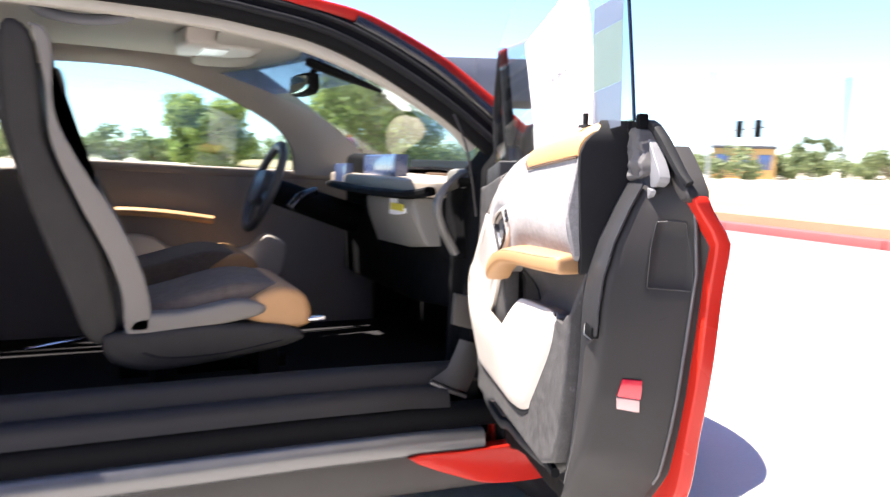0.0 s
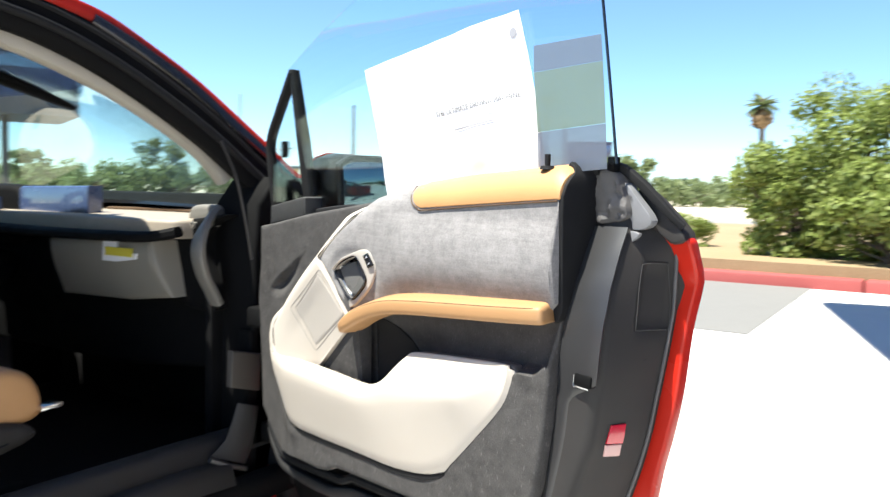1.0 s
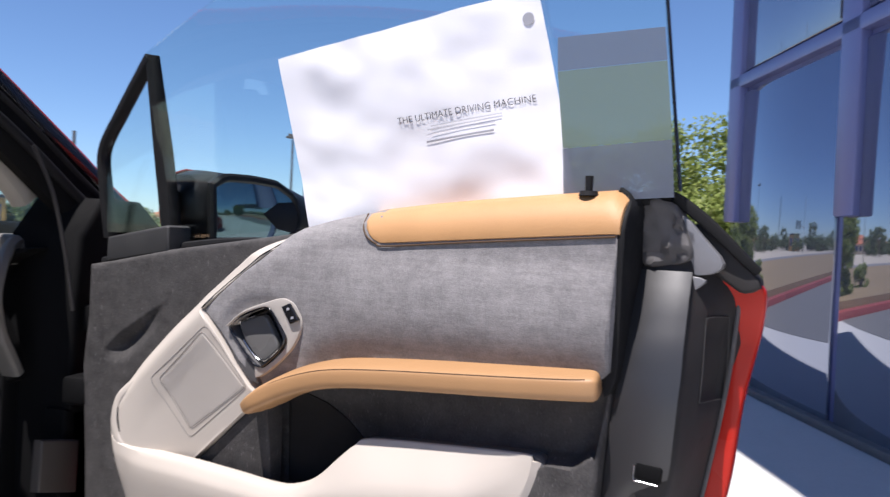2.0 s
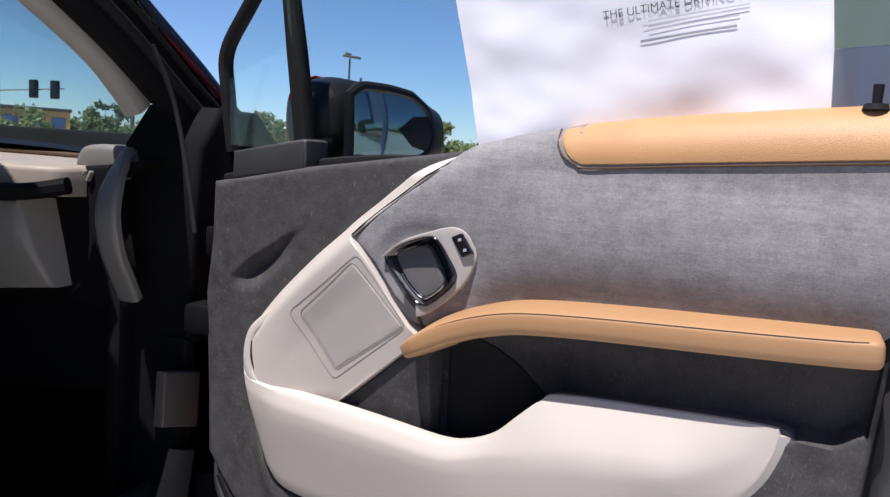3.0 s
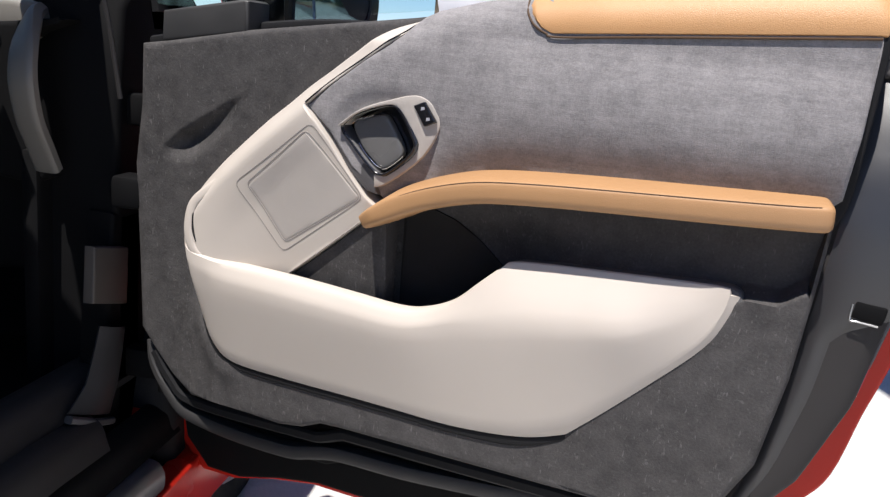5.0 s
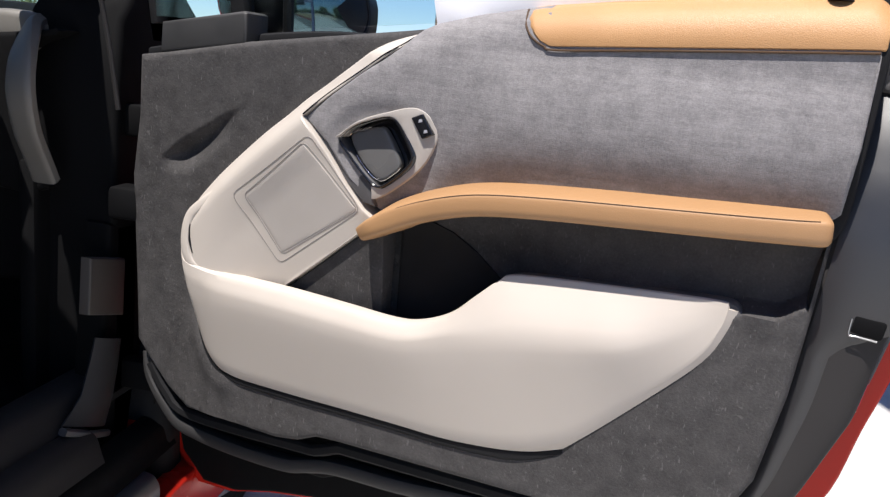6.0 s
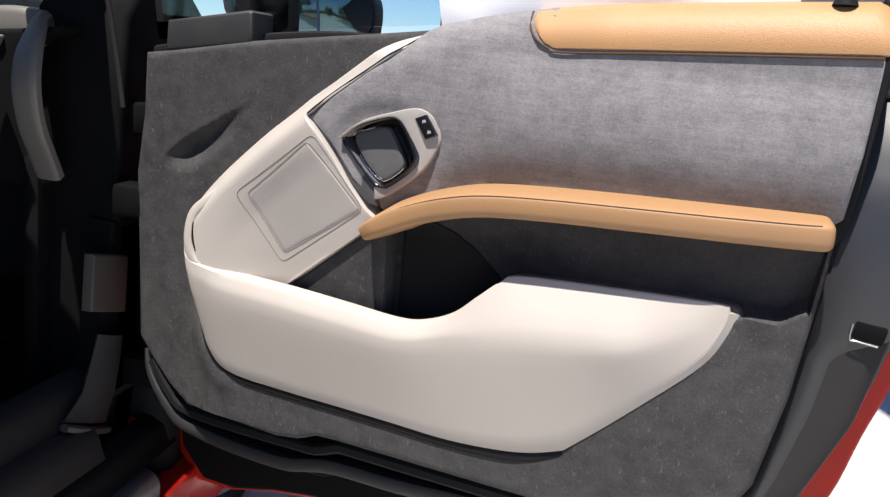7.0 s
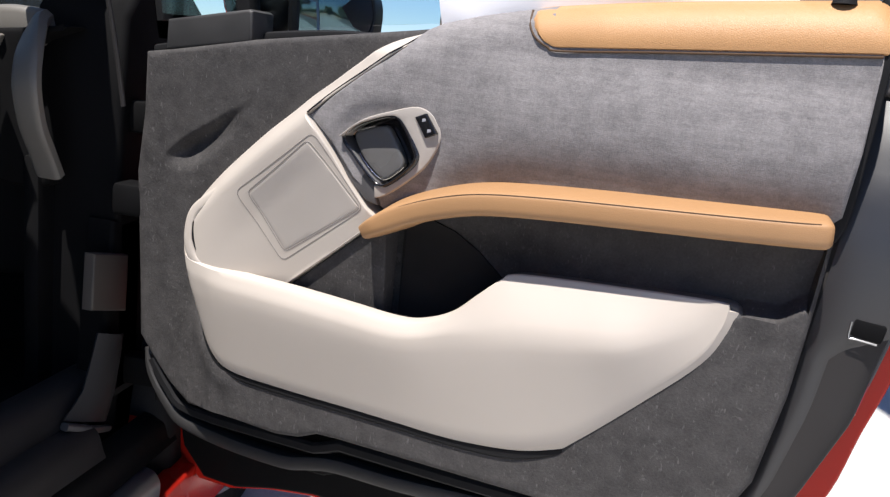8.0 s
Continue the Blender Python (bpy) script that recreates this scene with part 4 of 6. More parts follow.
part("lock_pin", joined(rod(door_place(0.893, 1.012, 0.006), door_place(0.893, 1.034, 0.006), 0.0042, 0.0048), rod(door_place(0.893, 1.011, 0.006), door_place(0.893, 1.0165, 0.006), 0.012, 0.010, 14)), RUBBER, door, "black lock pin")

# mirror
hous = []
for t, su, sz in ((0.0, 0.35, 0.4), (0.05, 0.75, 0.80), (0.15, 0.95, 0.97), (0.45, 1.0, 1.0), (0.72, 0.97, 0.93), (0.90, 0.80, 0.74), (0.97, 0.55, 0.5), (1.0, 0.25, 0.2)):
    w = -0.078 - 0.345 * t
    hous.append([door_place(0.105 + 0.068 * su * math.copysign(abs(math.cos(a)) ** 0.7, math.cos(a)), 0.990 - 0.012 * t + 0.072 * sz * math.copysign(abs(math.sin(a)) ** 0.75, math.sin(a)), w) for a in [2 * math.pi * k / 24 for k in range(25)]])
part("wing_mirror", sheet(hous), MIRROR_BLACK, door, "black wing mirror with a red cap")
mpts = [(-0.105, 0.932), (-0.099, 1.030), (-0.13, 1.044), (-0.20, 1.046), (-0.268, 1.043), (-0.325, 1.022), (-0.345, 0.98), (-0.335, 0.952), (-0.308, 0.938), (-0.2, 0.93)]
part("mirror_glass", pillow(mpts, 0.175, 0.165, 0.003, place=lambda a, b, c: door_place(c + 0.06 * (a + 0.2), b, a)), MIRROR, door, "reflecting mirror glass")
part("mirror_rim", sweep([door_place(0.171 + 0.06 * (a + 0.2), b, a) for a, b in even(mpts, 40)], oval(0.009, 0.008, 8), (1, 0, 0), closed=True), MIRROR_BLACK, door)
cap_rows = [[p + Vector((-0.004, 0, 0.004)) for p in row[7:16]] for row in hous[1:6]]
part("mirror_cap", thick(sheet(cap_rows), 0.002), RED, door, "red mirror cap")


# ---- body of the car ----
def rail(points, half, deep, n=5, power=3.0, ref=(1, 0, 0)):
    return sweep(spline(points, n), oval(half, deep, 12, power), ref)


rail_line = [(0.712, 0.31, 0.93), (0.705, 0.27, 0.965), (0.69, 0.205, 1.007), (0.675, 0.135, 1.064), (0.652, 0.048, 1.132), (0.627, -0.068, 1.217), (0.608, -0.195, 1.286), (0.598, -0.30, 1.331), (0.592, -0.42, 1.352), (0.585, -0.60, 1.38),
             (0.58, -0.9, 1.405), (0.58, -1.4, 1.41), (0.58, -2.0, 1.36), (0.6, -2.5, 1.22)]
# the red outer face stands back from the pillar's dark inner edge
part("roof_rail", rail([(x - 0.060 * step(y, -0.42, -0.05), y + 0.050 * step(y, -0.42, -0.05), z + 0.006 * step(y, -0.42, -0.05)) for x, y, z in rail_line], 0.020, 0.025), RED, car, "red painted roof rail and front pillar")
part("pillar_cover", rail([(x - 0.004, y - 0.006, z - 0.006) for x, y, z in rail_line[:8]], 0.016, 0.020), GLOSS_BLACK, car, "gloss black cover along the front pillar")
jamb_line = [(0.715, 0.19, 0.86), (0.695, 0.15, 0.95), (0.66, 0.085, 1.022), (0.635, -0.045, 1.122), (0.608, -0.22, 1.226), (0.596, -0.38, 1.292), (0.59, -0.54, 1.325), (0.585, -0.8, 1.352), (0.582, -1.4, 1.36), (0.585, -2.0, 1.31)]
part("pillar_jamb", rail(jamb_line, 0.046, 0.026), BLACK, car, "black door opening frame")
part("opening_seal", rail([(x + 0.028, y - 0.004, z - 0.008) for x, y, z in jamb_line], 0.010, 0.009, power=2.0), RUBBER, car, "black rubber door seal")
part("opening_bead", rail([(x + 0.022, y + 0.017, z + 0.022) for x, y, z in jamb_line], 0.006, 0.008, power=2.0), RUBBER, car)
cream_line = [(0.605, 0.06, 0.99), (0.60, 0.03, 1.025), (0.59, -0.04, 1.083), (0.572, -0.21, 1.176), (0.562, -0.375, 1.237), (0.556, -0.5, 1.268), (0.55, -0.70, 1.295), (0.548, -1.0, 1.31), (0.548, -1.5, 1.31), (0.55, -2.0, 1.27)]
part("pillar_trim", rail(cream_line, 0.021, 0.022), HEADLINER, car, "greige inner pillar trim")
part("hinge_pillar", pillow([(0.02, 0.16), (0.34, 0.16), (0.34, 0.92), (0.22, 1.0), (0.1, 1.0), (0.04, 0.93), (0.03, 0.8)], 0.745, 0.60, 0.012, place=side_place), BLACK, car, "black hinge pillar")
part("quarter_glass", pillow([(0.13, 0.90), (0.28, 0.90), (0.24, 0.945), (0.15, 0.985), (0.10, 0.985)], 0.745, 0.73, 0.004, place=side_place), BLACK, car)
part("pillar_edge", rail([(0.765, 0.0, 0.80), (0.755, -0.012, 0.9), (0.742, -0.03, 1.0), (0.725, -0.06, 1.08)], 0.003, 0.004, power=2.0), JAMB_PLASTIC, car)
part("door_check", joined(block((0.13, 0.024, 0.02), (0.80, 0.03, 0.66), 0.004), block((0.05, 0.05, 0.05), (0.775, 0.02, 0.66), 0.008)), BLACK, car, "door check strap")
for z in (0.36, 0.78):
    part("hinge", joined(block((0.10, 0.035, 0.05), (0.785, 0.07, z), 0.006), rod((0.815, 0.055, z - 0.04), (0.815, 0.055, z + 0.04), 0.012)), BLACK, car)
part("kick_panel", pillow([(-0.02, 0.20), (-0.015, 0.30), (0.0, 0.45), (0.02, 0.62), (0.10, 0.62), (0.10, 0.18)], 0.745, 0.70, 0.01, place=side_place), BLACK, car, "dark kick panel trim")
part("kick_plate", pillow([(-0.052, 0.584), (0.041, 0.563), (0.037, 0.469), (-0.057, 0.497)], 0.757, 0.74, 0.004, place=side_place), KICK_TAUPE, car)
kick = []
for y0, z0, y1, z1 in ((-0.033, 0.453, 0.037, 0.430), (-0.046, 0.420, 0.031, 0.392), (-0.069, 0.372, 0.016, 0.337), (-0.094, 0.356, 0.004, 0.314), (-0.116, 0.344, -0.006, 0.295)):
    kick.append([(0.752 + 0.012 * math.sin(math.pi * j / 6) ** 0.6, y0 + (y1 - y0) * j / 6, z0 + (z1 - z0) * j / 6) for j in range(7)])
part("sill_end", thick(sheet(kick), 0.004), SILL_GREY, car, "curved dark end of the sill trim")
part("sill_end_lip", sweep(spline([(0.757, -0.122, 0.338), (0.767, -0.07, 0.312), (0.757, -0.012, 0.286)], 5), oval(0.008, 0.006, 8, 3), (0, 0, 1)), SATIN_GREY, car, "satin lip at the foot of the sill trim")

# windshield and header
ws = [(-0.50, 1.272, 0.545), (-0.34, 1.226, 0.575), (-0.17, 1.161, 0.59), (0.0, 1.075, 0.605), (0.12, 0.99, 0.63), (0.24, 0.89, 0.66)]
rows = []
for y, z, x in spline(ws, 3):
    rows.append([(x * s / 8, y + 0.17 * (1 - (s / 8) ** 2), z + 0.015 * (1 - (s / 8) ** 2)) for s in range(-8, 9)])
windshield = part("windshield", thick(sheet(rows), 0.004), WINDSHIELD_GLASS, car, "green-tinted windshield")
windshield.visible_shadow = False
shade = part("shade_band", sheet([[(p[0] * 0.96, p[1], p[2] - 0.008) for p in row] for row in rows[:5]]), film_material("blue_shade", (0.10, 0.17, 0.36), 0.45), car, "blue tinted band along the windshield's top")
shade.visible_shadow = False
rows = []
for y, z, x in spline([(-0.36, 1.285, 0.54), (-0.46, 1.305, 0.55), (-0.7, 1.325, 0.55), (-1.2, 1.335, 0.55), (-1.8, 1.31, 0.55), (-2.3, 1.22, 0.55)], 4):
    rows.append([(x * s / 8, y + (0.13 * (1 - (s / 8) ** 2) if y > -0.4 else 0.0), z + 0.012 * (1 - (s / 8) ** 4)) for s in range(-8, 9)])
part("headliner", thick(sheet(rows), -0.01), HEADLINER, car, "greige roof lining")
rows = []
for y, z, x in spline([(-0.33, 1.315, 0.585), (-0.5, 1.37, 0.58), (-0.9, 1.42, 0.58), (-1.5, 1.43, 0.58), (-2.1, 1.37, 0.58), (-2.55, 1.24, 0.60)], 4):
    rows.append([(x * s / 8, y + (0.17 * (1 - (s / 8) ** 2) if y > -0.4 else 0.0), z + 0.035 * (1 - (s / 8) ** 2)) for s in range(-8, 9)])
part("roof", thick(sheet(rows), 0.004), GLOSS_BLACK, car, "gloss black roof")
part("overhead_console", pillow([(-0.17, -0.70), (0.0, -0.72), (0.17, -0.70), (0.15, -0.52), (0.08, -0.46), (-0.08, -0.46), (-0.15, -0.52)], 1.282, 1.33, 0.012, place=lambda a, b, c: Vector((a, b, c))), CREAM, car, "cream overhead lamp console")
part("console_lamp", pillow(even([(-0.10, -0.64), (0.10, -0.64), (0.09, -0.56), (-0.09, -0.56)], 32), 1.278, 1.30, 0.003, place=lambda a, b, c: Vector((a, b, c))), surface("lamp_cover", (0.75, 0.74, 0.7), 0.25), car)
part("grab_handle", sweep(spline([(0.53, -0.86, 1.31), (0.525, -0.89, 1.285), (0.52, -0.98, 1.272), (0.525, -1.07, 1.282), (0.53, -1.10, 1.31)], 5), oval(0.014, 0.010, 10), (1, 0, 0)), DARK_PLASTIC, car, "dark overhead grab handle")
part("sensor_housing", sweep(spline([(0.10, -0.31, 1.262), (0.13, -0.235, 1.234), (0.155, -0.15, 1.203), (0.175, -0.075, 1.175)], 4), oval(0.040, 0.014, 12, 3), (0, 0, 1), [1.0, 1.1, 1.1, 1.1, 1.05, 1.0, 0.95, 0.9, 0.8, 0.7, 0.6, 0.5, 0.4]), BLACK, car, "black sensor housing on the windshield")
part("rear_view_mirror", pillow(closed_curve([(-0.12, 1.165), (-0.125, 1.215), (-0.10, 1.232), (0.10, 1.228), (0.125, 1.21), (0.12, 1.165), (0.0, 1.158)], 4), -0.315, -0.275, 0.008, place=cross_place, both=True), BLACK, car, "black rear-view mirror")
part("rear_view_glass", pillow(closed_curve([(-0.112, 1.172), (-0.115, 1.21), (-0.09, 1.224), (0.09, 1.22), (0.115, 1.205), (0.11, 1.172)], 4), -0.318, -0.30, 0.001, place=cross_place), MIRROR, car)
part("mirror_stem", rod((0.0, -0.29, 1.20), (0.02, -0.24, 1.285), 0.012), BLACK, car)
for x in (-0.33, 0.30):
    part("sun_visor", pillow(closed_curve([(x - 0.17, -0.60), (x + 0.17, -0.62), (x + 0.17, -0.45), (x, -0.41), (x - 0.16, -0.44)], 4), 1.288, 1.305, 0.006, place=lambda a, b, c: Vector((a, b, c))), HEADLINER, car, "greige sun visor folded up")

# driver's side
edge_line = [(-0.64, -1.156, 1.288), (-0.64, -0.924, 1.290), (-0.64, -0.74, 1.277), (-0.64, -0.568, 1.229), (-0.64, -0.388, 1.153), (-0.64, -0.246, 1.066), (-0.64, -0.185, 0.973), (-0.64, -0.176, 0.87)]
upper_line = [(-0.575, -1.18, 1.365), (-0.575, -0.90, 1.360), (-0.58, -0.60, 1.352), (-0.60, -0.379, 1.310), (-0.60, -0.232, 1.228), (-0.605, -0.086, 1.130), (-0.61, 0.119, 0.968), (-0.61, 0.19, 0.87)]
rows = []
for a, b in zip(spline(edge_line, 4), spline(upper_line, 4)):
    rows.append([a.lerp(b, s / 6) + Vector((0.018 * math.sin(math.pi * s / 6), 0, 0)) for s in range(7)])
part("far_pillar", thick(sheet(rows), 0.012), HEADLINER, car, "greige far roof rail and pillar trim")
part("far_back_rail", rail([(-0.60, -1.15, 1.335), (-0.61, -1.5, 1.31), (-0.61, -2.0, 1.25)], 0.035, 0.03), HEADLINER, car)
far_door = part("far_door", pillow([(-2.3, 0.12), (-2.3, 0.93), (-1.6, 0.86), (-1.22, 0.885), (-0.95, 0.893), (-0.5, 0.878), (0.0, 0.865), (0.20, 0.86), (0.2, 0.12)], -0.645, -0.76, 0.015, place=side_place), TAUPE, car, "closed driver's door with taupe trim")
part("far_skin", pillow([(-1.22, 0.10), (-1.22, 0.86), (-0.5, 0.87), (0.2, 0.84), (0.2, 0.10)], -0.80, -0.762, 0.01, place=side_place), RED, far_door)
part("far_armrest", sweep(spline([(-0.625, -0.98, 0.715), (-0.61, -0.85, 0.716), (-0.605, -0.70, 0.705), (-0.61, -0.52, 0.68)], 4), oval(0.03, 0.017, 12, 3), (0, 0, 1)), LEATHER, far_door, "tan armrest")
part("far_pocket", pillow(closed_curve([(-1.0, 0.40), (-1.0, 0.60), (-0.78, 0.62), (-0.66, 0.56), (-0.40, 0.56), (-0.30, 0.62), (-0.22, 0.55), (-0.35, 0.38)], 4), -0.585, -0.65, 0.012, place=side_place), CREAM, far_door)
part("far_cap", rail([(-0.655, -1.2, 0.885), (-0.655, -0.95, 0.893), (-0.655, -0.5, 0.878), (-0.655, 0.0, 0.865)], 0.02, 0.016), TAUPE, far_door)
far_pane = part("far_pane", pillow([(-1.16, 0.88), (-1.10, 1.31), (-0.6, 1.31), (-0.42, 1.25), (0.12, 0.88)], -0.672, -0.676, 0, place=side_place), WINDSHIELD_GLASS, far_door)
far_pane.visible_shadow = False
part("far_window_edge", rail([(x - 0.012, y, z) for x, y, z in edge_line], 0.006, 0.008), RUBBER, car)
part("far_rear_pillar", rail([(-0.66, -1.06, 0.86), (-0.66, -1.08, 1.0), (-0.655, -1.12, 1.15), (-0.64, -1.16, 1.33)], 0.045, 0.03), HEADLINER, car)
part("far_mirror", pillow(closed_curve([(-0.99, 0.90), (-0.99, 1.0), (-0.93, 1.035), (-0.80, 1.03), (-0.79, 0.91)], 4), 0.08, 0.16, 0.02, place=cross_place, both=True), GLOSS_BLACK, car)

# dashboard
part("dash_top", pillow(closed_curve([(-0.58, -0.02), (-0.3, -0.06), (0.0, -0.07), (0.3, -0.075), (0.5, -0.06), (0.56, 0.0), (0.56, 0.22), (0.3, 0.36), (0.0, 0.40), (-0.3, 0.36), (-0.58, 0.2)], 4), 0.888, 0.84, 0.010, lambda a, b: 0.006 * step(b, -0.05, 0.1), 0.06, place=lambda a, b, c: Vector((a, b, c))),
     surface("grey_brown_wood", (0.30, 0.255, 0.205), 0.55, vary=0.2, scale=20), car, "pale wood-toned dashboard shelf")
part("dash_edge", sweep(spline([(-0.45, -0.06, 0.842), (0.0, -0.105, 0.84), (0.3, -0.108, 0.842), (0.5, -0.095, 0.846), (0.575, -0.06, 0.86)], 5), oval(0.03, 0.0135, 12, 3), (0, 0, 1)), BLACK, car, "black dashboard edge")
part("dash_lip", sweep(spline([(-0.10, 0.22, 0.897), (0.2, 0.235, 0.899), (0.5, 0.20, 0.897)], 6), oval(0.012, 0.006, 8), (0, 0, 1)), THREAD, car)
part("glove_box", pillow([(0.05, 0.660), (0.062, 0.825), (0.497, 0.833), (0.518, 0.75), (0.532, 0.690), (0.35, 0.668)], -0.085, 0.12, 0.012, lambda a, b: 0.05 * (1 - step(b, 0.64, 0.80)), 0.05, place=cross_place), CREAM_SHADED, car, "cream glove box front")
part("warning_label", pillow([(0.31, 0.775), (0.315, 0.842), (0.365, 0.845), (0.375, 0.80), (0.45, 0.80), (0.445, 0.785), (0.37, 0.775)], -0.089, -0.08, 0.0, place=cross_place), PAPER, car, "white paper tag")
part("tag_stripe", pillow([(0.325, 0.79), (0.325, 0.812), (0.435, 0.812), (0.435, 0.79)], -0.0915, -0.088, 0.0, place=cross_place), YELLOW_INK, car, "yellow stripe of the tag")
part("end_vent", pillow(closed_curve([(0.592, 0.895), (0.515, 0.880), (0.478, 0.828), (0.474, 0.78), (0.494, 0.72), (0.522, 0.668), (0.65, 0.668), (0.60, 0.80), (0.61, 0.87), (0.68, 0.905)], 4), -0.002, 0.13, 0.008, place=cross_place), BLACK, car, "black dashboard end with air vent")
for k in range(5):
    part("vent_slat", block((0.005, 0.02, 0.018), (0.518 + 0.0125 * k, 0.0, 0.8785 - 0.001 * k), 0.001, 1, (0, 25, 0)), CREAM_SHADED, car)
arc = spline([(0.60, 0.075, 0.905), (0.608, 0.028, 0.900), (0.634, -0.022, 0.882), (0.655, -0.060, 0.855), (0.664, -0.076, 0.816), (0.661, -0.060, 0.764), (0.658, -0.034, 0.722), (0.657, -0.012, 0.684)], 5)
part("dash_arc", sweep(arc, oval(0.020, 0.010, 12, 4), (0, 1, 0), [1.25 - 0.25 * step(k, 4, 18) for k in range(len(arc))]), DASH_GREIGE, car, "cream arched dashboard end trim")
part("dash_corner", pillow(closed_curve([(0.524, 0.884), (0.530, 0.918), (0.56, 0.927), (0.60, 0.927), (0.622, 0.918), (0.628, 0.898), (0.618, 0.876), (0.60, 0.872)], 4), 0.012, 0.16, 0.012, place=cross_place, both=True), DASH_GREIGE, car, "greige corner of the dashboard above the vent")
part("dash_lower", pillow([(-0.6, 0.62), (-0.6, 0.84), (0.55, 0.84), (0.62, 0.68), (0.60, 0.50), (0.2, 0.46), (-0.6, 0.46)], 0.04, 0.25, 0.02, place=cross_place), BLACK, car, "black lower dashboard")
part("firewall", block((1.46, 0.06, 0.86), (0, 0.42, 0.52), 0.01), CARPET, car)
part("footwell_side", block((0.03, 0.46, 0.62), (0.62, 0.22, 0.40), 0.01), BLACK, car)
part("footwell_side", block((0.03, 0.26, 0.80), (-0.68, 0.32, 0.48), 0.01), BLACK, car)
part("centre_screen", pillow(even([(-0.235, 0.866), (-0.232, 0.962), (0.118, 0.968), (0.112, 0.872)], 40), 0.0, 0.05, 0.006, place=cross_place, both=True), SCREEN, car, "freestanding dark display screen")
part("screen_foot", block((0.06, 0.05, 0.06), (-0.05, 0.05, 0.86), 0.01), BLACK, car)
part("instrument_screen", pillow(even([(-0.43, 0.845), (-0.43, 0.925), (-0.27, 0.928), (-0.27, 0.848)], 32), -0.06, -0.03, 0.005, place=cross_place, both=True), SCREEN, car, "small instrument display")
part("instrument_hood", pillow(closed_curve([(-0.48, 0.80), (-0.47, 0.95), (-0.35, 0.965), (-0.23, 0.945), (-0.22, 0.80)], 4), 0.0, 0.10, 0.02, place=cross_place), BLACK, car)
wheel_m = pose(-0.36, -0.36, 0.83, 68, 0, 0)
steer = part("steering_wheel", sweep([(0.175 * math.cos(a), 0.17 * math.sin(a), 0) for a in [2 * math.pi * k / 40 for k in range(40)]], oval(0.019, 0.017, 10), (0, 0, 1), closed=True), DARK_PLASTIC, car, "grey and black steering wheel", wheel_m)
part("wheel_hub", pillow(closed_curve([(-0.07, -0.05), (-0.075, 0.04), (0, 0.06), (0.085, 0.045), (0.08, -0.055), (0, -0.08)], 4), 0.03, -0.02, 0.012, place=lambda a, b, c: Vector((a, b, c))), DARK_PLASTIC, steer)
for a in (200, 340, 270):
    part("wheel_spoke", sweep([(0.05 * math.cos(radians(a)), 0.05 * math.sin(radians(a)), 0.01), (0.165 * math.cos(radians(a)), 0.155 * math.sin(radians(a)), 0)], oval(0.018, 0.008, 10), (0, 0, 1)), SATIN_GREY, steer)
part("steering_column", rod((-0.36, -0.33, 0.815), (-0.36, 0.02, 0.70), 0.05, 0.06, 14), BLACK, car)
part("gear_stalk", sweep(spline([(-0.20, -0.20, 0.82), (-0.17, -0.26, 0.80), (-0.165, -0.30, 0.76)], 4), oval(0.02, 0.02, 10), (0, 0, 1)), GLOSS_BLACK, car)


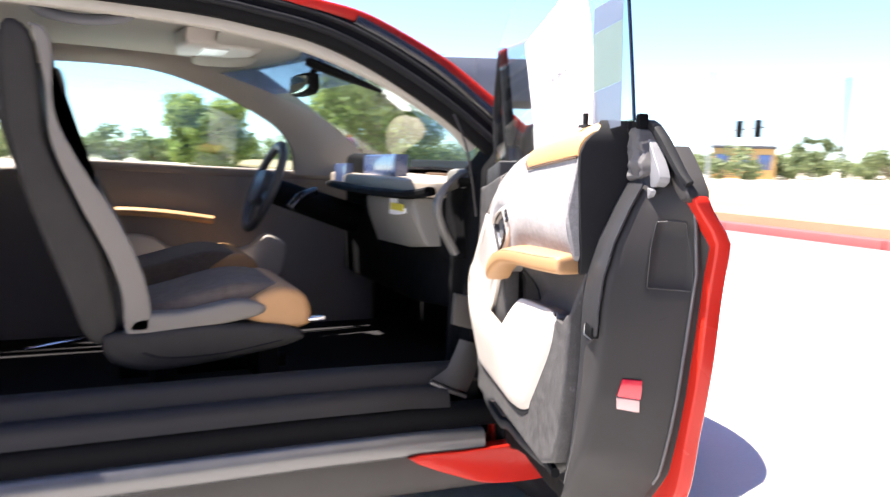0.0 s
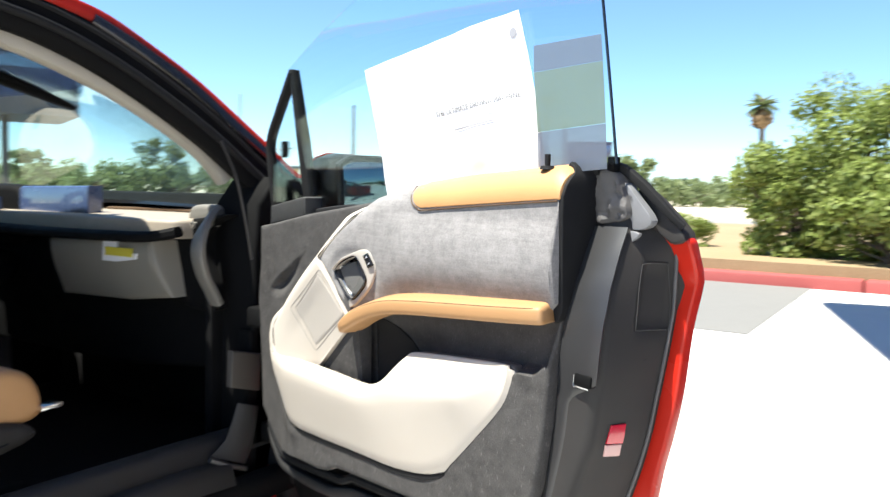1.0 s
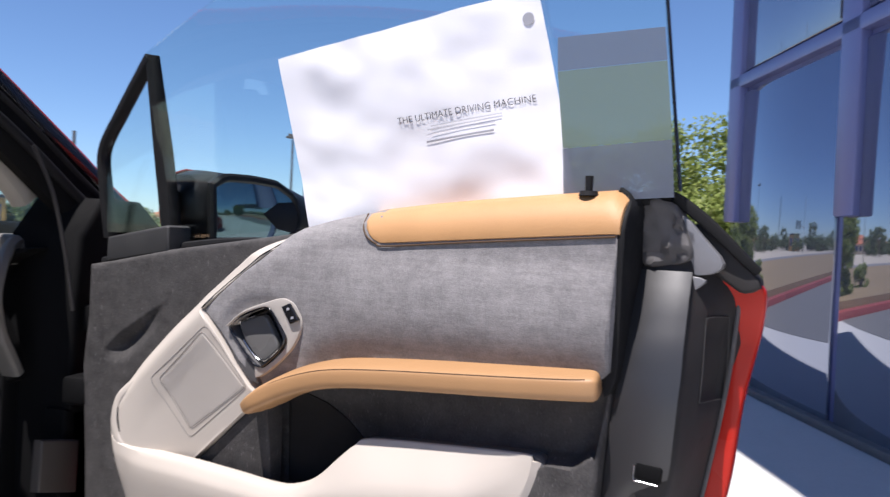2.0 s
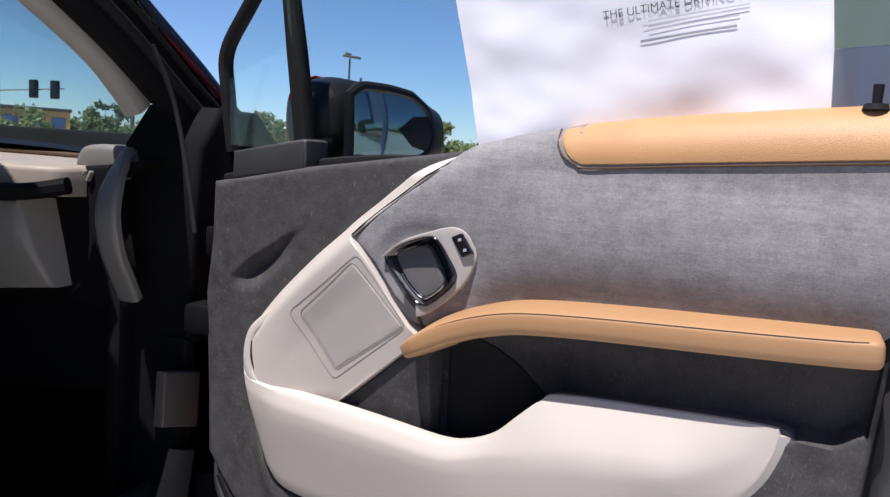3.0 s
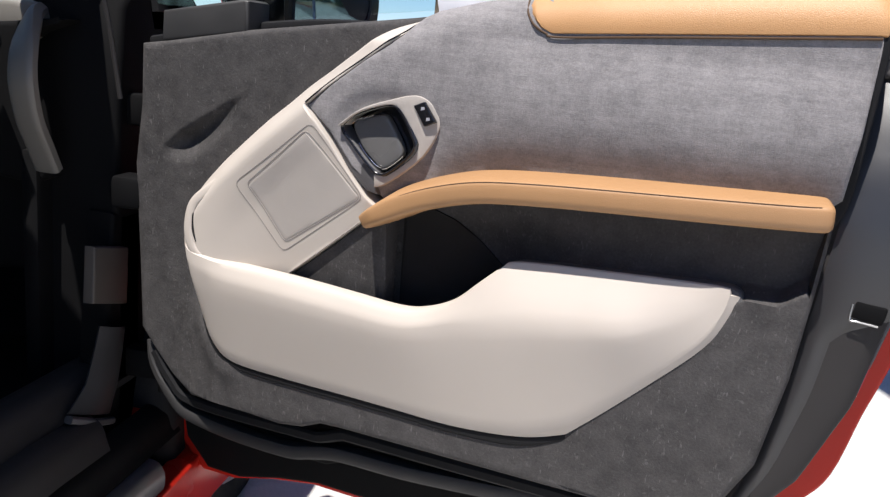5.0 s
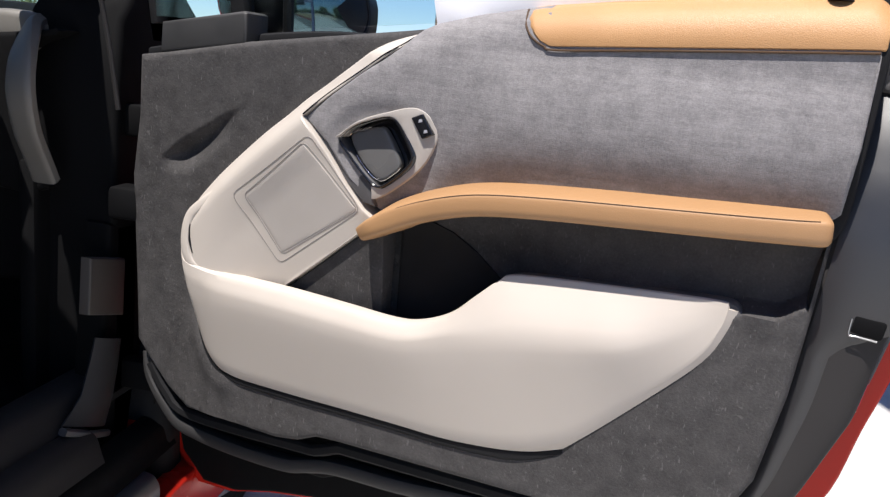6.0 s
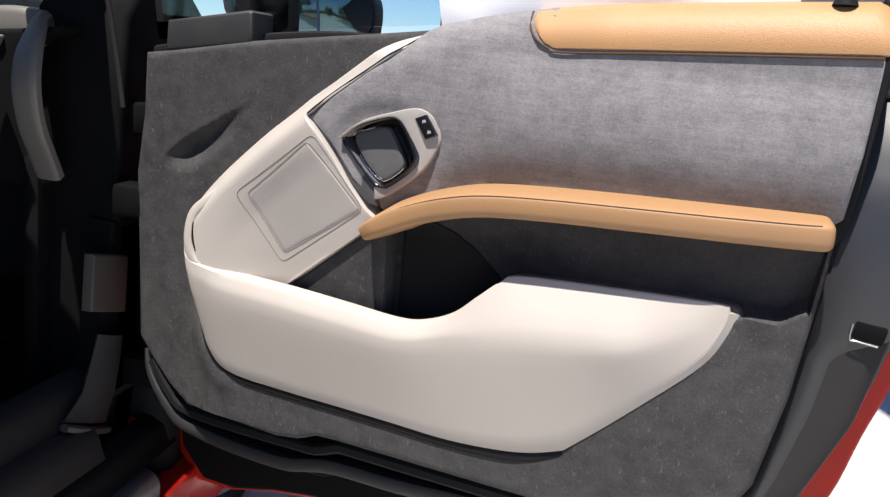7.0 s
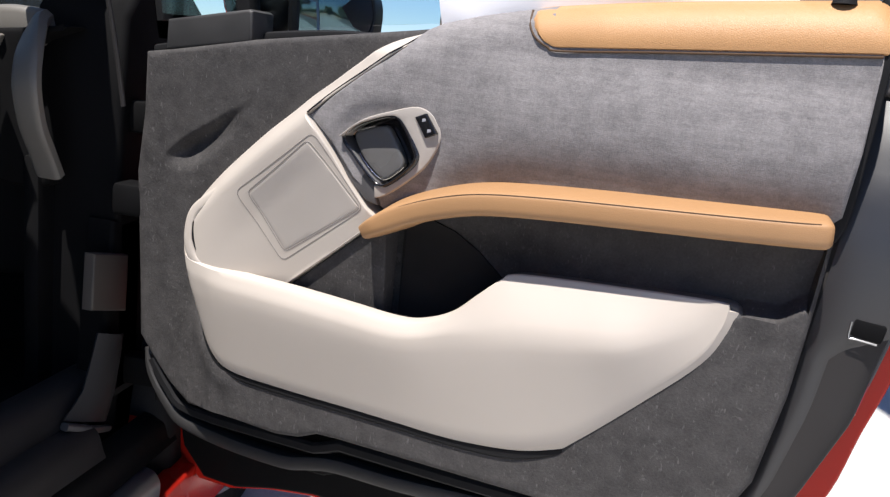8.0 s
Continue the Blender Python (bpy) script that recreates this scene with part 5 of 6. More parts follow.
# seats
def seat(x, label, outward):
    """A front seat; x is its middle, outward the sign of its door side."""
    def s(c0, c1, outline, r, material, name, lab="", parent=None):
        return part(name, pillow(outline, x + outward * c1, x + outward * c0, r, place=side_place, both=True), material, parent, lab)
    cushion = s(-0.19, 0.17, closed_curve([(-0.88, 0.46), (-0.87, 0.53), (-0.76, 0.565), (-0.62, 0.60), (-0.52, 0.597), (-0.45, 0.57), (-0.425, 0.52), (-0.44, 0.47), (-0.55, 0.45), (-0.75, 0.43)], 4), 0.035, SEAT_CLOTH, "seat", car_label(label), car)
    s(-0.20, 0.205, closed_curve([(-0.60, 0.515), (-0.575, 0.56), (-0.50, 0.592), (-0.44, 0.575), (-0.412, 0.53), (-0.415, 0.482), (-0.47, 0.468), (-0.53, 0.478)], 4), 0.022, LEATHER, "seat_front", "tan leather seat front", cushion)
    s(0.15, 0.215, closed_curve([(-0.90, 0.47), (-0.88, 0.53), (-0.75, 0.538), (-0.62, 0.56), (-0.545, 0.545), (-0.56, 0.515), (-0.70, 0.49), (-0.85, 0.465)], 4), 0.014, SEAT_EDGE, "cushion_edge", "pale bolster edge", cushion)
    s(-0.18, 0.225, closed_curve([(-0.95, 0.485), (-0.935, 0.417), (-0.835, 0.385), (-0.65, 0.40), (-0.46, 0.433), (-0.44, 0.465), (-0.52, 0.49), (-0.70, 0.50), (-0.85, 0.49)], 4), 0.02, SEAT_BASE, "seat_base", "dark plastic seat base", cushion)
    part("base_slot", sweep(spline([(x + outward * 0.2255, -0.86, 0.438), (x + outward * 0.2262, -0.80, 0.420), (x + outward * 0.2262, -0.65, 0.423), (x + outward * 0.2255, -0.50, 0.447)], 5), oval(0.0022, 0.0022, 6), (0, 0, 1)), RUBBER, cushion)
    s(-0.19, 0.16, closed_curve([(-0.86, 0.50), (-0.905, 0.62), (-0.96, 0.74), (-1.03, 0.90), (-1.07, 1.02), (-1.09, 1.12), (-1.115, 1.21), (-1.17, 1.235), (-1.20, 1.15), (-1.17, 1.0), (-1.11, 0.80), (-1.04, 0.60), (-0.99, 0.48), (-0.92, 0.46)], 4), 0.03, FIBRE, "backrest", "dark backrest", cushion)
    s(0.14, 0.215, closed_curve([(-0.84, 0.50), (-0.842, 0.585), (-0.872, 0.69), (-0.925, 0.805), (-1.01, 0.957), (-1.045, 1.05), (-1.048, 1.17), (-1.065, 1.235), (-1.10, 1.245), (-1.09, 1.226), (-1.068, 1.10), (-1.058, 0.969), (-0.999, 0.819), (-0.938, 0.69), (-0.906, 0.588), (-0.90, 0.505), (-0.87, 0.49)], 4), 0.006, SEAT_EDGE, "backrest_edge", "pale backrest edge", cushion)
    s(0.13, 0.205, closed_curve([(-0.92, 0.50), (-0.95, 0.69), (-1.01, 0.82), (-1.07, 0.97), (-1.08, 1.1), (-1.10, 1.23), (-1.16, 1.24), (-1.16, 1.05), (-1.12, 0.85), (-1.05, 0.65), (-0.985, 0.47)], 4), 0.016, SEAT_BASE, "backrest_shell", "", cushion)
    part("seat_rail", joined(block((0.05, 0.50, 0.04), (x - 0.13, -0.66, 0.30), 0.006), block((0.05, 0.50, 0.04), (x + 0.13, -0.66, 0.30), 0.006), block((0.30, 0.06, 0.12), (x, -0.80, 0.36), 0.01), block((0.30, 0.06, 0.12), (x, -0.52, 0.36), 0.01)), BLACK, cushion)
    part("seat_bracket", block((0.04, 0.05, 0.012), (x + outward * 0.20, -0.40, 0.50), 0.004), CHROME, cushion)


def car_label(text):
    return text


seat(0.37, "front passenger seat of grey cloth with tan leather edges", 1)
seat(-0.36, "driver's seat of grey cloth with tan leather edges", -1)
part("rear_bench", joined(pillow([(-1.95, 0.30), (-1.95, 0.56), (-1.5, 0.58), (-1.42, 0.52), (-1.42, 0.30)], 0.56, -0.56, 0.03, place=side_place, both=True), pillow([(-1.9, 0.5), (-1.98, 1.02), (-2.12, 1.03), (-2.1, 0.5)], 0.56, -0.56, 0.03, place=side_place, both=True)), FIBRE, car, "dark rear bench")
part("belt_buckle_strip", block((0.018, 0.17, 0.008), (0.10, -1.08, 0.365), 0.003, 2, (8, 0, 0)), CHROME, car, "bright seat rail end")
part("cabin_floor", pillow([(-0.66, -2.2), (-0.66, 0.44), (0.66, 0.44), (0.66, -2.2)], 0.22, 0.08, 0.01, place=lambda a, b, c: Vector((a, b, c))), CARPET, car, "black carpeted floor")
part("cabin_back", block((1.24, 0.05, 1.10), (0, -2.24, 0.72), 0.01), CARPET, car)

# sill
def sill(points, y0, y1, material, name, lab="", r=0):
    prof = spline(points, 4)
    rows_ = [[(p[0] + dx, y, p[1] + dz) for p in prof] for y, dx, dz in ((y0, 0, 0), (y0 + 0.3, 0.0, 0), (-0.5, 0.0, 0.0), (-0.2, 0.0, -0.004), (y1, 0.0, -0.012))]
    return part(name, thick(sheet(rows_), 0.004), material, car, lab)


sill([(0.58, 0.20), (0.635, 0.31), (0.67, 0.372), (0.70, 0.385), (0.728, 0.378), (0.742, 0.352), (0.748, 0.335)], -1.75, 0.10, SILL_PLASTIC, "inner_sill", "dark grey inner sill trim")
sill([(0.748, 0.337), (0.768, 0.334), (0.782, 0.322), (0.790, 0.298), (0.795, 0.284)], -1.75, -0.075, SILL_PLASTIC, "sill_step", "grey sill step")
sill([(0.770, 0.288), (0.785, 0.283), (0.800, 0.268), (0.806, 0.24), (0.812, 0.226)], -1.75, 0.12, BLACK, "sill_seal", "black sill seal")
sill([(0.800, 0.224), (0.815, 0.2245), (0.829, 0.218), (0.838, 0.200), (0.836, 0.172), (0.824, 0.160), (0.80, 0.156)], -1.25, 0.015, SILL_METAL, "sill_strip", "silver sill strip")
sill([(0.80, 0.162), (0.806, 0.12), (0.80, 0.06), (0.76, 0.03), (0.6, 0.02)], -1.75, 0.10, SHADOW_GREY, "under_sill", "dark lower sill")
part("fender_foot", pillow(closed_curve([(-0.215, 0.160), (-0.05, 0.161), (0.13, 0.163), (0.40, 0.17), (0.42, 0.05), (0.2, 0.045), (0.05, 0.052), (-0.06, 0.085)], 3), 0.845, 0.80, 0.006, place=side_place), RED, car, "red lower fender")
part("front_jamb", pillow([(0.07, 0.13), (0.072, 0.255), (0.082, 0.285), (0.2, 0.285), (0.2, 0.13)], 0.772, 0.72, 0.01, place=side_place), RED, car, "red painted door jamb")

# outer body, front and rear
def nose(z):
    """Right half of the plan of the nose at a height: (across, ahead)."""
    k = float(np.interp(z, [0.02, 0.10, 0.45, 0.62, 0.74, 0.82], [0.90, 0.97, 1.0, 0.97, 0.88, 0.70]))
    return [(0.80, 0.16), (0.80, 0.36), (0.775, 0.56), (0.70, 0.56 + 0.29 * k), (0.52, 0.56 + 0.47 * k), (0.28, 0.56 + 0.58 * k), (0.0, 0.56 + 0.62 * k)]


rows = []
for z in (0.03, 0.10, 0.20, 0.32, 0.45, 0.55, 0.64, 0.72, 0.77, 0.80):
    half = [tuple(p) for p in spline(nose(z), 4)]
    lean = 1.0 - 0.10 * step(z, 0.5, 0.85)
    rows.append([(x * lean, y, z) for x, y in half] + [(-x * lean, y, z) for x, y in half[-2::-1]])
part("front_body", thick(sheet(rows), -0.006), RED, car, "red rounded nose and fenders")
rows = []
for y, x, z in spline([(0.22, 0.68, 0.885), (0.40, 0.71, 0.855), (0.62, 0.70, 0.825), (0.84, 0.58, 0.805), (0.96, 0.40, 0.795), (1.02, 0.14, 0.79)], 4):
    rows.append([(x * s / 8, y, z + 0.03 * (1 - (s / 8) ** 2)) for s in range(-8, 9)])
part("bonnet", thick(sheet(rows), -0.01), GLOSS_BLACK, car, "black bonnet")
for x, s in ((0.80, 1), (-0.80, -1)):
    part("rear_quarter", pillow([(-1.42, 0.10), (-1.42, 0.86), (-1.6, 0.80), (-2.0, 0.90), (-2.6, 0.98), (-2.76, 0.7), (-2.74, 0.25), (-2.5, 0.10), (-2.42, 0.36), (-2.25, 0.56), (-2.0, 0.62), (-1.75, 0.56), (-1.62, 0.36), (-1.58, 0.1)], x, x - s * 0.08, 0.02, place=side_place), RED, car, "red rear quarter panel")
    part("rear_side_window", pillow([(-1.36, 0.88), (-1.3, 1.30), (-1.9, 1.32), (-2.3, 1.22), (-2.4, 0.98), (-2.0, 0.92), (-1.6, 0.82)], x - s * 0.12, x - s * 0.15, 0.01, place=side_place), SCREEN, car)
rows = []
for y, z, x in spline([(-2.5, 1.26, 0.60), (-2.66, 1.0, 0.68), (-2.76, 0.75, 0.74), (-2.78, 0.45, 0.74), (-2.7, 0.10, 0.70)], 4):
    rows.append([(x * s / 8, y - 0.05 * (1 - (s / 8) ** 2), z) for s in range(-8, 9)])
part("tailgate", thick(sheet(rows), 0.01), GLOSS_BLACK, car, "black tailgate")
part("underbody", pillow([(-0.72, -2.6), (-0.72, 0.55), (-0.3, 0.9), (0.3, 0.9), (0.72, 0.55), (0.72, -2.6)], 0.09, 0.03, 0.01, place=lambda a, b, c: Vector((a, b, c))), BLACK, car)
for x in (0.735, -0.735):
    for y in (0.42, -2.02):
        s = 1 if x > 0 else -1
        tyre_path = [(x, y + 0.30 * math.cos(a), 0.229 + 0.30 * math.sin(a)) for a in [2 * math.pi * k / 40 for k in range(40)]]
        wheel = part("wheel", sweep(tyre_path, oval(0.048, 0.075, 12, 3), (1, 0, 0), closed=True), RUBBER, car, "narrow black tyre on a large wheel")
        spokes = [sweep([(x + s * 0.06, y, 0.229), (x + s * 0.055, y + 0.255 * math.cos(a), 0.229 + 0.255 * math.sin(a))], oval(0.02, 0.012, 8), (1, 0, 0)) for a in [2 * math.pi * k / 5 for k in range(5)]]
        part("rim", joined(sweep([(x + s * 0.05, y + 0.252 * math.cos(a), 0.229 + 0.252 * math.sin(a)) for a in [2 * math.pi * k / 32 for k in range(32)]], oval(0.012, 0.03, 8), (1, 0, 0), closed=True), *spokes), STEEL, wheel)

# ---- sheets in the window ----
DOOR_M = pose(0.80, 0, LIFT, 0, 0, -16.5)


def paper_depth(u, z):
    """The sheet leans back on the glass, with soft folds running across it."""
    p = Vector((u * 9, z * 9, 0))
    fold = 0.0
    for a0, b0, du, dv, depth, width in ((0.50, 1.16, 0.83, -0.55, 0.0035, 0.020), (0.72, 1.02, 0.95, 0.30, 0.0030, 0.016), (0.60, 1.04, 0.40, 0.92, 0.0028, 0.024), (0.80, 1.20, 0.60, 0.80, 0.0022, 0.02)):
        across = (u - a0) * -dv + (z - b0) * du
        along = (u - a0) * du + (z - b0) * dv
        fold += depth * math.tanh(across / width) * math.exp(-(along / 0.13) ** 2)
    return 0.005 * noise.noise(p * 0.7) + 0.0032 * noise.noise(p * 2.1) + 0.0008 * noise.noise(Vector((u * 16 + z * 30, z * 26 - u * 11, 2))) + 0.06 * (z - 1.03) + fold


PAPER_W = -0.021
rows = []
for j in range(37):
    s = j / 36
    row = []
    for k in range(57):
        t = k / 56
        u = (0.398 + 0.415 * t) * (1 - s) + (0.462 + 0.410 * t) * s
        z = (1.209 + 0.053 * t) * (1 - s) + (0.930 + 0.055 * t) * s
        row.append(door_place(u, z, PAPER_W + paper_depth(u, z)))
    rows.append(row)
paper = part("paper_sheet", thick(sheet(rows), -0.0005), PAPER, None, "", DOOR_M)
tagged(paper, "white printed paper sheet tucked behind the door's window ledge", "paper")


def letters(text, size, material, at, m):
    cu = bpy.data.curves.new("letters", "FONT")
    cu.body, cu.size, cu.align_x, cu.align_y, cu.extrude = text, size, "CENTER", "CENTER", 0.0002
    cu.offset = -0.00022
    ob = bpy.data.objects.new("letters", cu)
    scene.collection.objects.link(ob)
    data = bpy.data.meshes.new_from_object(ob.evaluated_get(bpy.context.evaluated_depsgraph_get()))
    bpy.data.objects.remove(ob)
    data.materials.append(material)
    out = new("lettering", data)
    out.parent = at
    out.matrix_basis = m
    return out


def on_paper(ob, u0, z0, turn, up=0.0012):
    """Lays a flat mesh (x along, y up) on the wavy sheet."""
    for v in ob.data.vertices:
        u = u0 + v.co.x * math.cos(turn) - v.co.y * math.sin(turn)
        z = z0 + v.co.x * math.sin(turn) + v.co.y * math.cos(turn)
        v.co = door_place(u, z, PAPER_W + paper_depth(u, z) + up + v.co.z)
    return ob


on_paper(letters("THE ULTIMATE DRIVING MACHINE", 0.0128, INK, paper, Matrix()), 0.7125, 1.1205, 0.115)
for a, b, w, hgt, mt in ((0.716, 1.1085, 0.105, 0.0008, PALE_INK), (0.713, 1.1040, 0.110, 0.0008, PALE_INK), (0.712, 1.0985, 0.095, 0.0008, PALE_INK), (0.707, 1.0877, 0.102, 0.0013, GREY_INK)):
    on_paper(part("text_bar", sheet([[(x * w / 16, y, 0) for x in range(-8, 9)] for y in (-hgt, hgt)]), mt, paper), a, b, 0.125)
disc = bmesh.new()
bmesh.ops.create_circle(disc, cap_ends=True, segments=24, radius=0.0075)
on_paper(part("emblem", disc, GREY_INK, paper), 0.801, 1.2285, 0.0)
film = film_material("blue_grey_film", (0.24, 0.27, 0.33), 0.38)
film_green = film_material("green_grey_film", (0.27, 0.34, 0.29), 0.30)
sticker = part("window_sticker", pillow([(0.836, 1.205), (0.966, 1.206), (0.9705, 1.168), (0.838, 1.164)], -0.018, -0.0185, 0.0), film, None, "", DOOR_M)
tagged(sticker, "translucent grey and green sticker on the side window", "sticker")
part("sticker_field", pillow([(0.838, 1.1635), (0.9705, 1.1675), (0.980, 1.078), (0.849, 1.070)], -0.018, -0.0185, 0.0), film_green, sticker, "green field of the sticker")
part("sticker_foot", pillow([(0.849, 1.0695), (0.980, 1.0775), (0.985, 1.012), (0.853, 1.004)], -0.018, -0.0185, 0.0), film, sticker)


# ---- surroundings ----
CONCRETE = concrete_material("pale_concrete", (0.50, 0.49, 0.47), (0.62, 0.61, 0.58), 0.25)
ASPHALT = concrete_material("worn_asphalt", (0.20, 0.19, 0.19), (0.28, 0.27, 0.26), 0.4)
DIRT = concrete_material("dry_dirt", (0.42, 0.36, 0.27), (0.58, 0.52, 0.42), 0.35, 0.95)
DRY_GRASS = concrete_material("dry_grass_ground", (0.20, 0.145, 0.08), (0.40, 0.30, 0.18), 0.5, 0.95)
KERB_RED = concrete_material("red_kerb_paint", (0.27, 0.05, 0.05), (0.38, 0.11, 0.10), 0.3, 0.7)
BARK = concrete_material("bark", (0.10, 0.075, 0.055), (0.2, 0.15, 0.11), 0.5, 0.95)
LEAF = leaf_material("bush_leaves", [(0.0, (0.15, 0.20, 0.045)), (0.5, (0.26, 0.32, 0.08)), (1.0, (0.38, 0.42, 0.14))], 0.42)
LEAF_FAR = leaf_material("far_leaves", [(0.0, (0.12, 0.155, 0.065)), (0.6, (0.19, 0.235, 0.10)), (1.0, (0.27, 0.30, 0.15))], 0.4)


def plane_sheet(x0, x1, y0, y1, z, nx=2, ny=2):
    return sheet([[(x0 + (x1 - x0) * i / nx, y0 + (y1 - y0) * j / ny, z) for i in range(nx + 1)] for j in range(ny + 1)])


tagged(part("ground", plane_sheet(-2500, 2500, -2500, 2500, -0.02, 4, 4), DIRT), "bare dry ground reaching the horizon", "ground", kind="structure")
tagged(part("pavement", thick(plane_sheet(-22, 60, -40, 8.85, 0.0, 8, 8), -0.01), CONCRETE), "pale sunlit concrete parking lot", "pavement", kind="structure")
tagged(part("road", thick(plane_sheet(-300, 300, 23.5, 33, 0.03, 8, 2), -0.02), ASPHALT), "grey asphalt street beyond the verge", "road", kind="structure")
tagged(part("road_strip", thick(plane_sheet(-22, 0.95, 5.1, 8.85, 0.016, 6, 2), 0.004), concrete_material("pale_asphalt", (0.16, 0.155, 0.15), (0.21, 0.205, 0.195), 0.3)), "worn grey asphalt strip along the kerb", "pavement", kind="structure")
kerb = thing("kerb", "red-painted concrete kerb along the parking lot", "kerb", kind="structure")
for k in range(26):
    x = -24 + 3.0 * k
    part("kerb_stone", block((2.985, 0.30, 0.30), (x, 9.0, 0.0), 0.03), KERB_RED, kerb)
tagged(part("verge", thick(plane_sheet(-120, 120, 9.14, 22.8, 0.13, 20, 6), -0.15), DRY_GRASS), "dry grass verge behind the kerb", "verge", kind="structure")
tagged(part("street_kerb", block((240, 0.25, 0.2), (0, 23.1, 0.06), 0.02), CONCRETE), "pale street kerb", "kerb", kind="structure")


def leaves(bm, centre, radius, count, size, rng, squash=1.0, shell=0.55):
    """Leaf blades scattered through a clump."""
    for _ in range(count):
        d = Vector((rng.gauss(0, 1), rng.gauss(0, 1), rng.gauss(0, 1))).normalized()
        p = Vector(centre) + Vector((d.x * radius, d.y * radius, d.z * radius * squash)) * (shell + (1 - shell) * rng.random())
        a = Vector((rng.gauss(0, 1), rng.gauss(0, 1), rng.gauss(0, 0.7))).normalized()
        b = a.cross(d + Vector((0, 0, 0.3))).normalized()
        s = size * rng.uniform(0.6, 1.3)
        bm.faces.new([bm.verts.new(p + a * s * 0.5), bm.verts.new(p + b * s * 0.28), bm.verts.new(p - a * s * 0.5), bm.verts.new(p - b * s * 0.28)])


def raw(name, bm, material, parent=None, label=""):
    """Links loose blades as they are."""
    data = bpy.data.meshes.new(name)
    bm.to_mesh(data)
    bm.free()
    data.materials.append(material)
    ob = new(name, data)
    ob.parent = parent
    return tagged(ob, label)


def tree(name, label, category, at, height, width, clumps, count, leaf, seed, material, trunk=True, low=0.25, flat=0.8, group=""):
    rng = random.Random(seed)
    ob = thing(name, label, category, pose(*at), group)
    wood = []
    crown = bmesh.new()
    top = height * 0.55
    wood.append(sweep(spline([(0, 0, -0.1), (0.02 * height, 0, top * 0.5), (0, 0.02 * height, top)], 4), oval(1, 1, 8), (0, 1, 0), [0.035 * height * (1 - 0.06 * k) for k in range(9)]))
    for k in range(clumps):
        a = 2 * math.pi * (k * 0.618 + rng.random() * 0.2)
        f = (k + 0.5) / clumps
        h = height * (low + (1 - low) * rng.random() ** 0.8 * 0.86)
        reach = width * 0.5 * math.sqrt(max(0.05, 1 - ((h / height - (0.5 + low / 2)) / (0.62)) ** 2)) * rng.uniform(0.45, 0.95)
        c = Vector((reach * math.cos(a), reach * math.sin(a), h))
        leaves(crown, c, width * rng.uniform(0.10, 0.19), count, leaf, rng, flat)
        if k % 2 == 0:
            wood.append(sweep(spline([(0, 0, min(h * 0.4, top)), tuple(c * 0.55 + Vector((0, 0, h * 0.1))), tuple(c)], 3), oval(1, 1, 6), (0.3, 1, 0), [0.014 * height * (1 - 0.13 * j) for j in range(7)]))
    part("trunk", joined(*wood), BARK, ob)
    raw("crown", crown, material, ob)
    return ob


# dense bushes just behind the kerb
for k, (x, y, h, w, seed) in enumerate(((0.45, 11.5, 2.0, 1.8, 3), (1.5, 11.9, 2.95, 2.5, 4), (2.8, 12.2, 3.2, 3.2, 5), (4.3, 12.4, 3.5, 3.7, 6), (6.5, 12.3, 3.8, 3.9, 7), (9.0, 12.2, 3.6, 4.0, 8), (1.7, 10.9, 1.6, 2.0, 9), (3.6, 10.9, 1.8, 2.4, 10))):
    tree("bush", "dense green bush behind the red kerb", "bush", (x * 0.95 + 0.05, y - 0.9, 0.12), h * 0.94, w * 0.95, 44, 260, 0.085, seed, LEAF, low=0.08, flat=0.85, group="bushes behind the kerb")
tree("bush", "small low green bush on the dry verge", "bush", (-1.25, 11.6, 0.12), 0.72, 0.85, 30, 150, 0.05, 21, LEAF, low=0.05, group="verge bushes")
# trees across the lot
for x, y, h, w, seed in ((-27.5, 3.0, 3.3, 3.1, 31), (-24.5, 8.6, 4.4, 4.6, 32)):
    tree("tree", "round green tree beside the parking lot", "tree", (x, y, 0.0), h, w, 78, 170, 0.2, seed, LEAF, low=0.12, group="lot trees")
# hedge and far growth
rng = random.Random(77)
for k in range(84):
    a = radians(84 + 106 * k / 83 + rng.uniform(-1, 1))
    d = rng.uniform(75, 120)
    h = rng.uniform(1.8, 3.4)
    tree("far_bush", "hazy green roadside bush", "bush", (d * math.cos(a), d * math.sin(a), 0), h, rng.uniform(5, 9), 16, 60, 0.55, 100 + k, LEAF_FAR, low=0.1, group="far bushes")
for k, (az, d, h) in enumerate(((141.5, 85, 6.0), (150, 90, 4.5), (120, 70, 4.0), (118.5, 80, 4.5), (107.3, 60, 4.4), (130, 95, 5))):
    tree("far_tree", "hazy distant tree beside the road", "tree", (d * math.cos(radians(az)), d * math.sin(radians(az)), 0), h, h * 0.9, 20, 60, 0.5, 200 + k, LEAF_FAR, low=0.3, group="far trees")
palm = thing("palm_tree", "tall palm with a shaggy brown skirt", "palm", pose(-8.75, 58.3, 0))
part("trunk", sweep(spline([(0, 0, 0), (0.1, 0, 4), (0, 0, 8)], 4), oval(1, 1, 8), (0, 1, 0), [0.26, 0.24, 0.23, 0.22, 0.21, 0.2, 0.2, 0.2, 0.2]), BARK, palm)
skirt, fronds = bmesh.new(), bmesh.new()
rng = random.Random(5)
leaves(skirt, (0, 0, 6.6), 0.7, 160, 0.7, rng, 1.1)
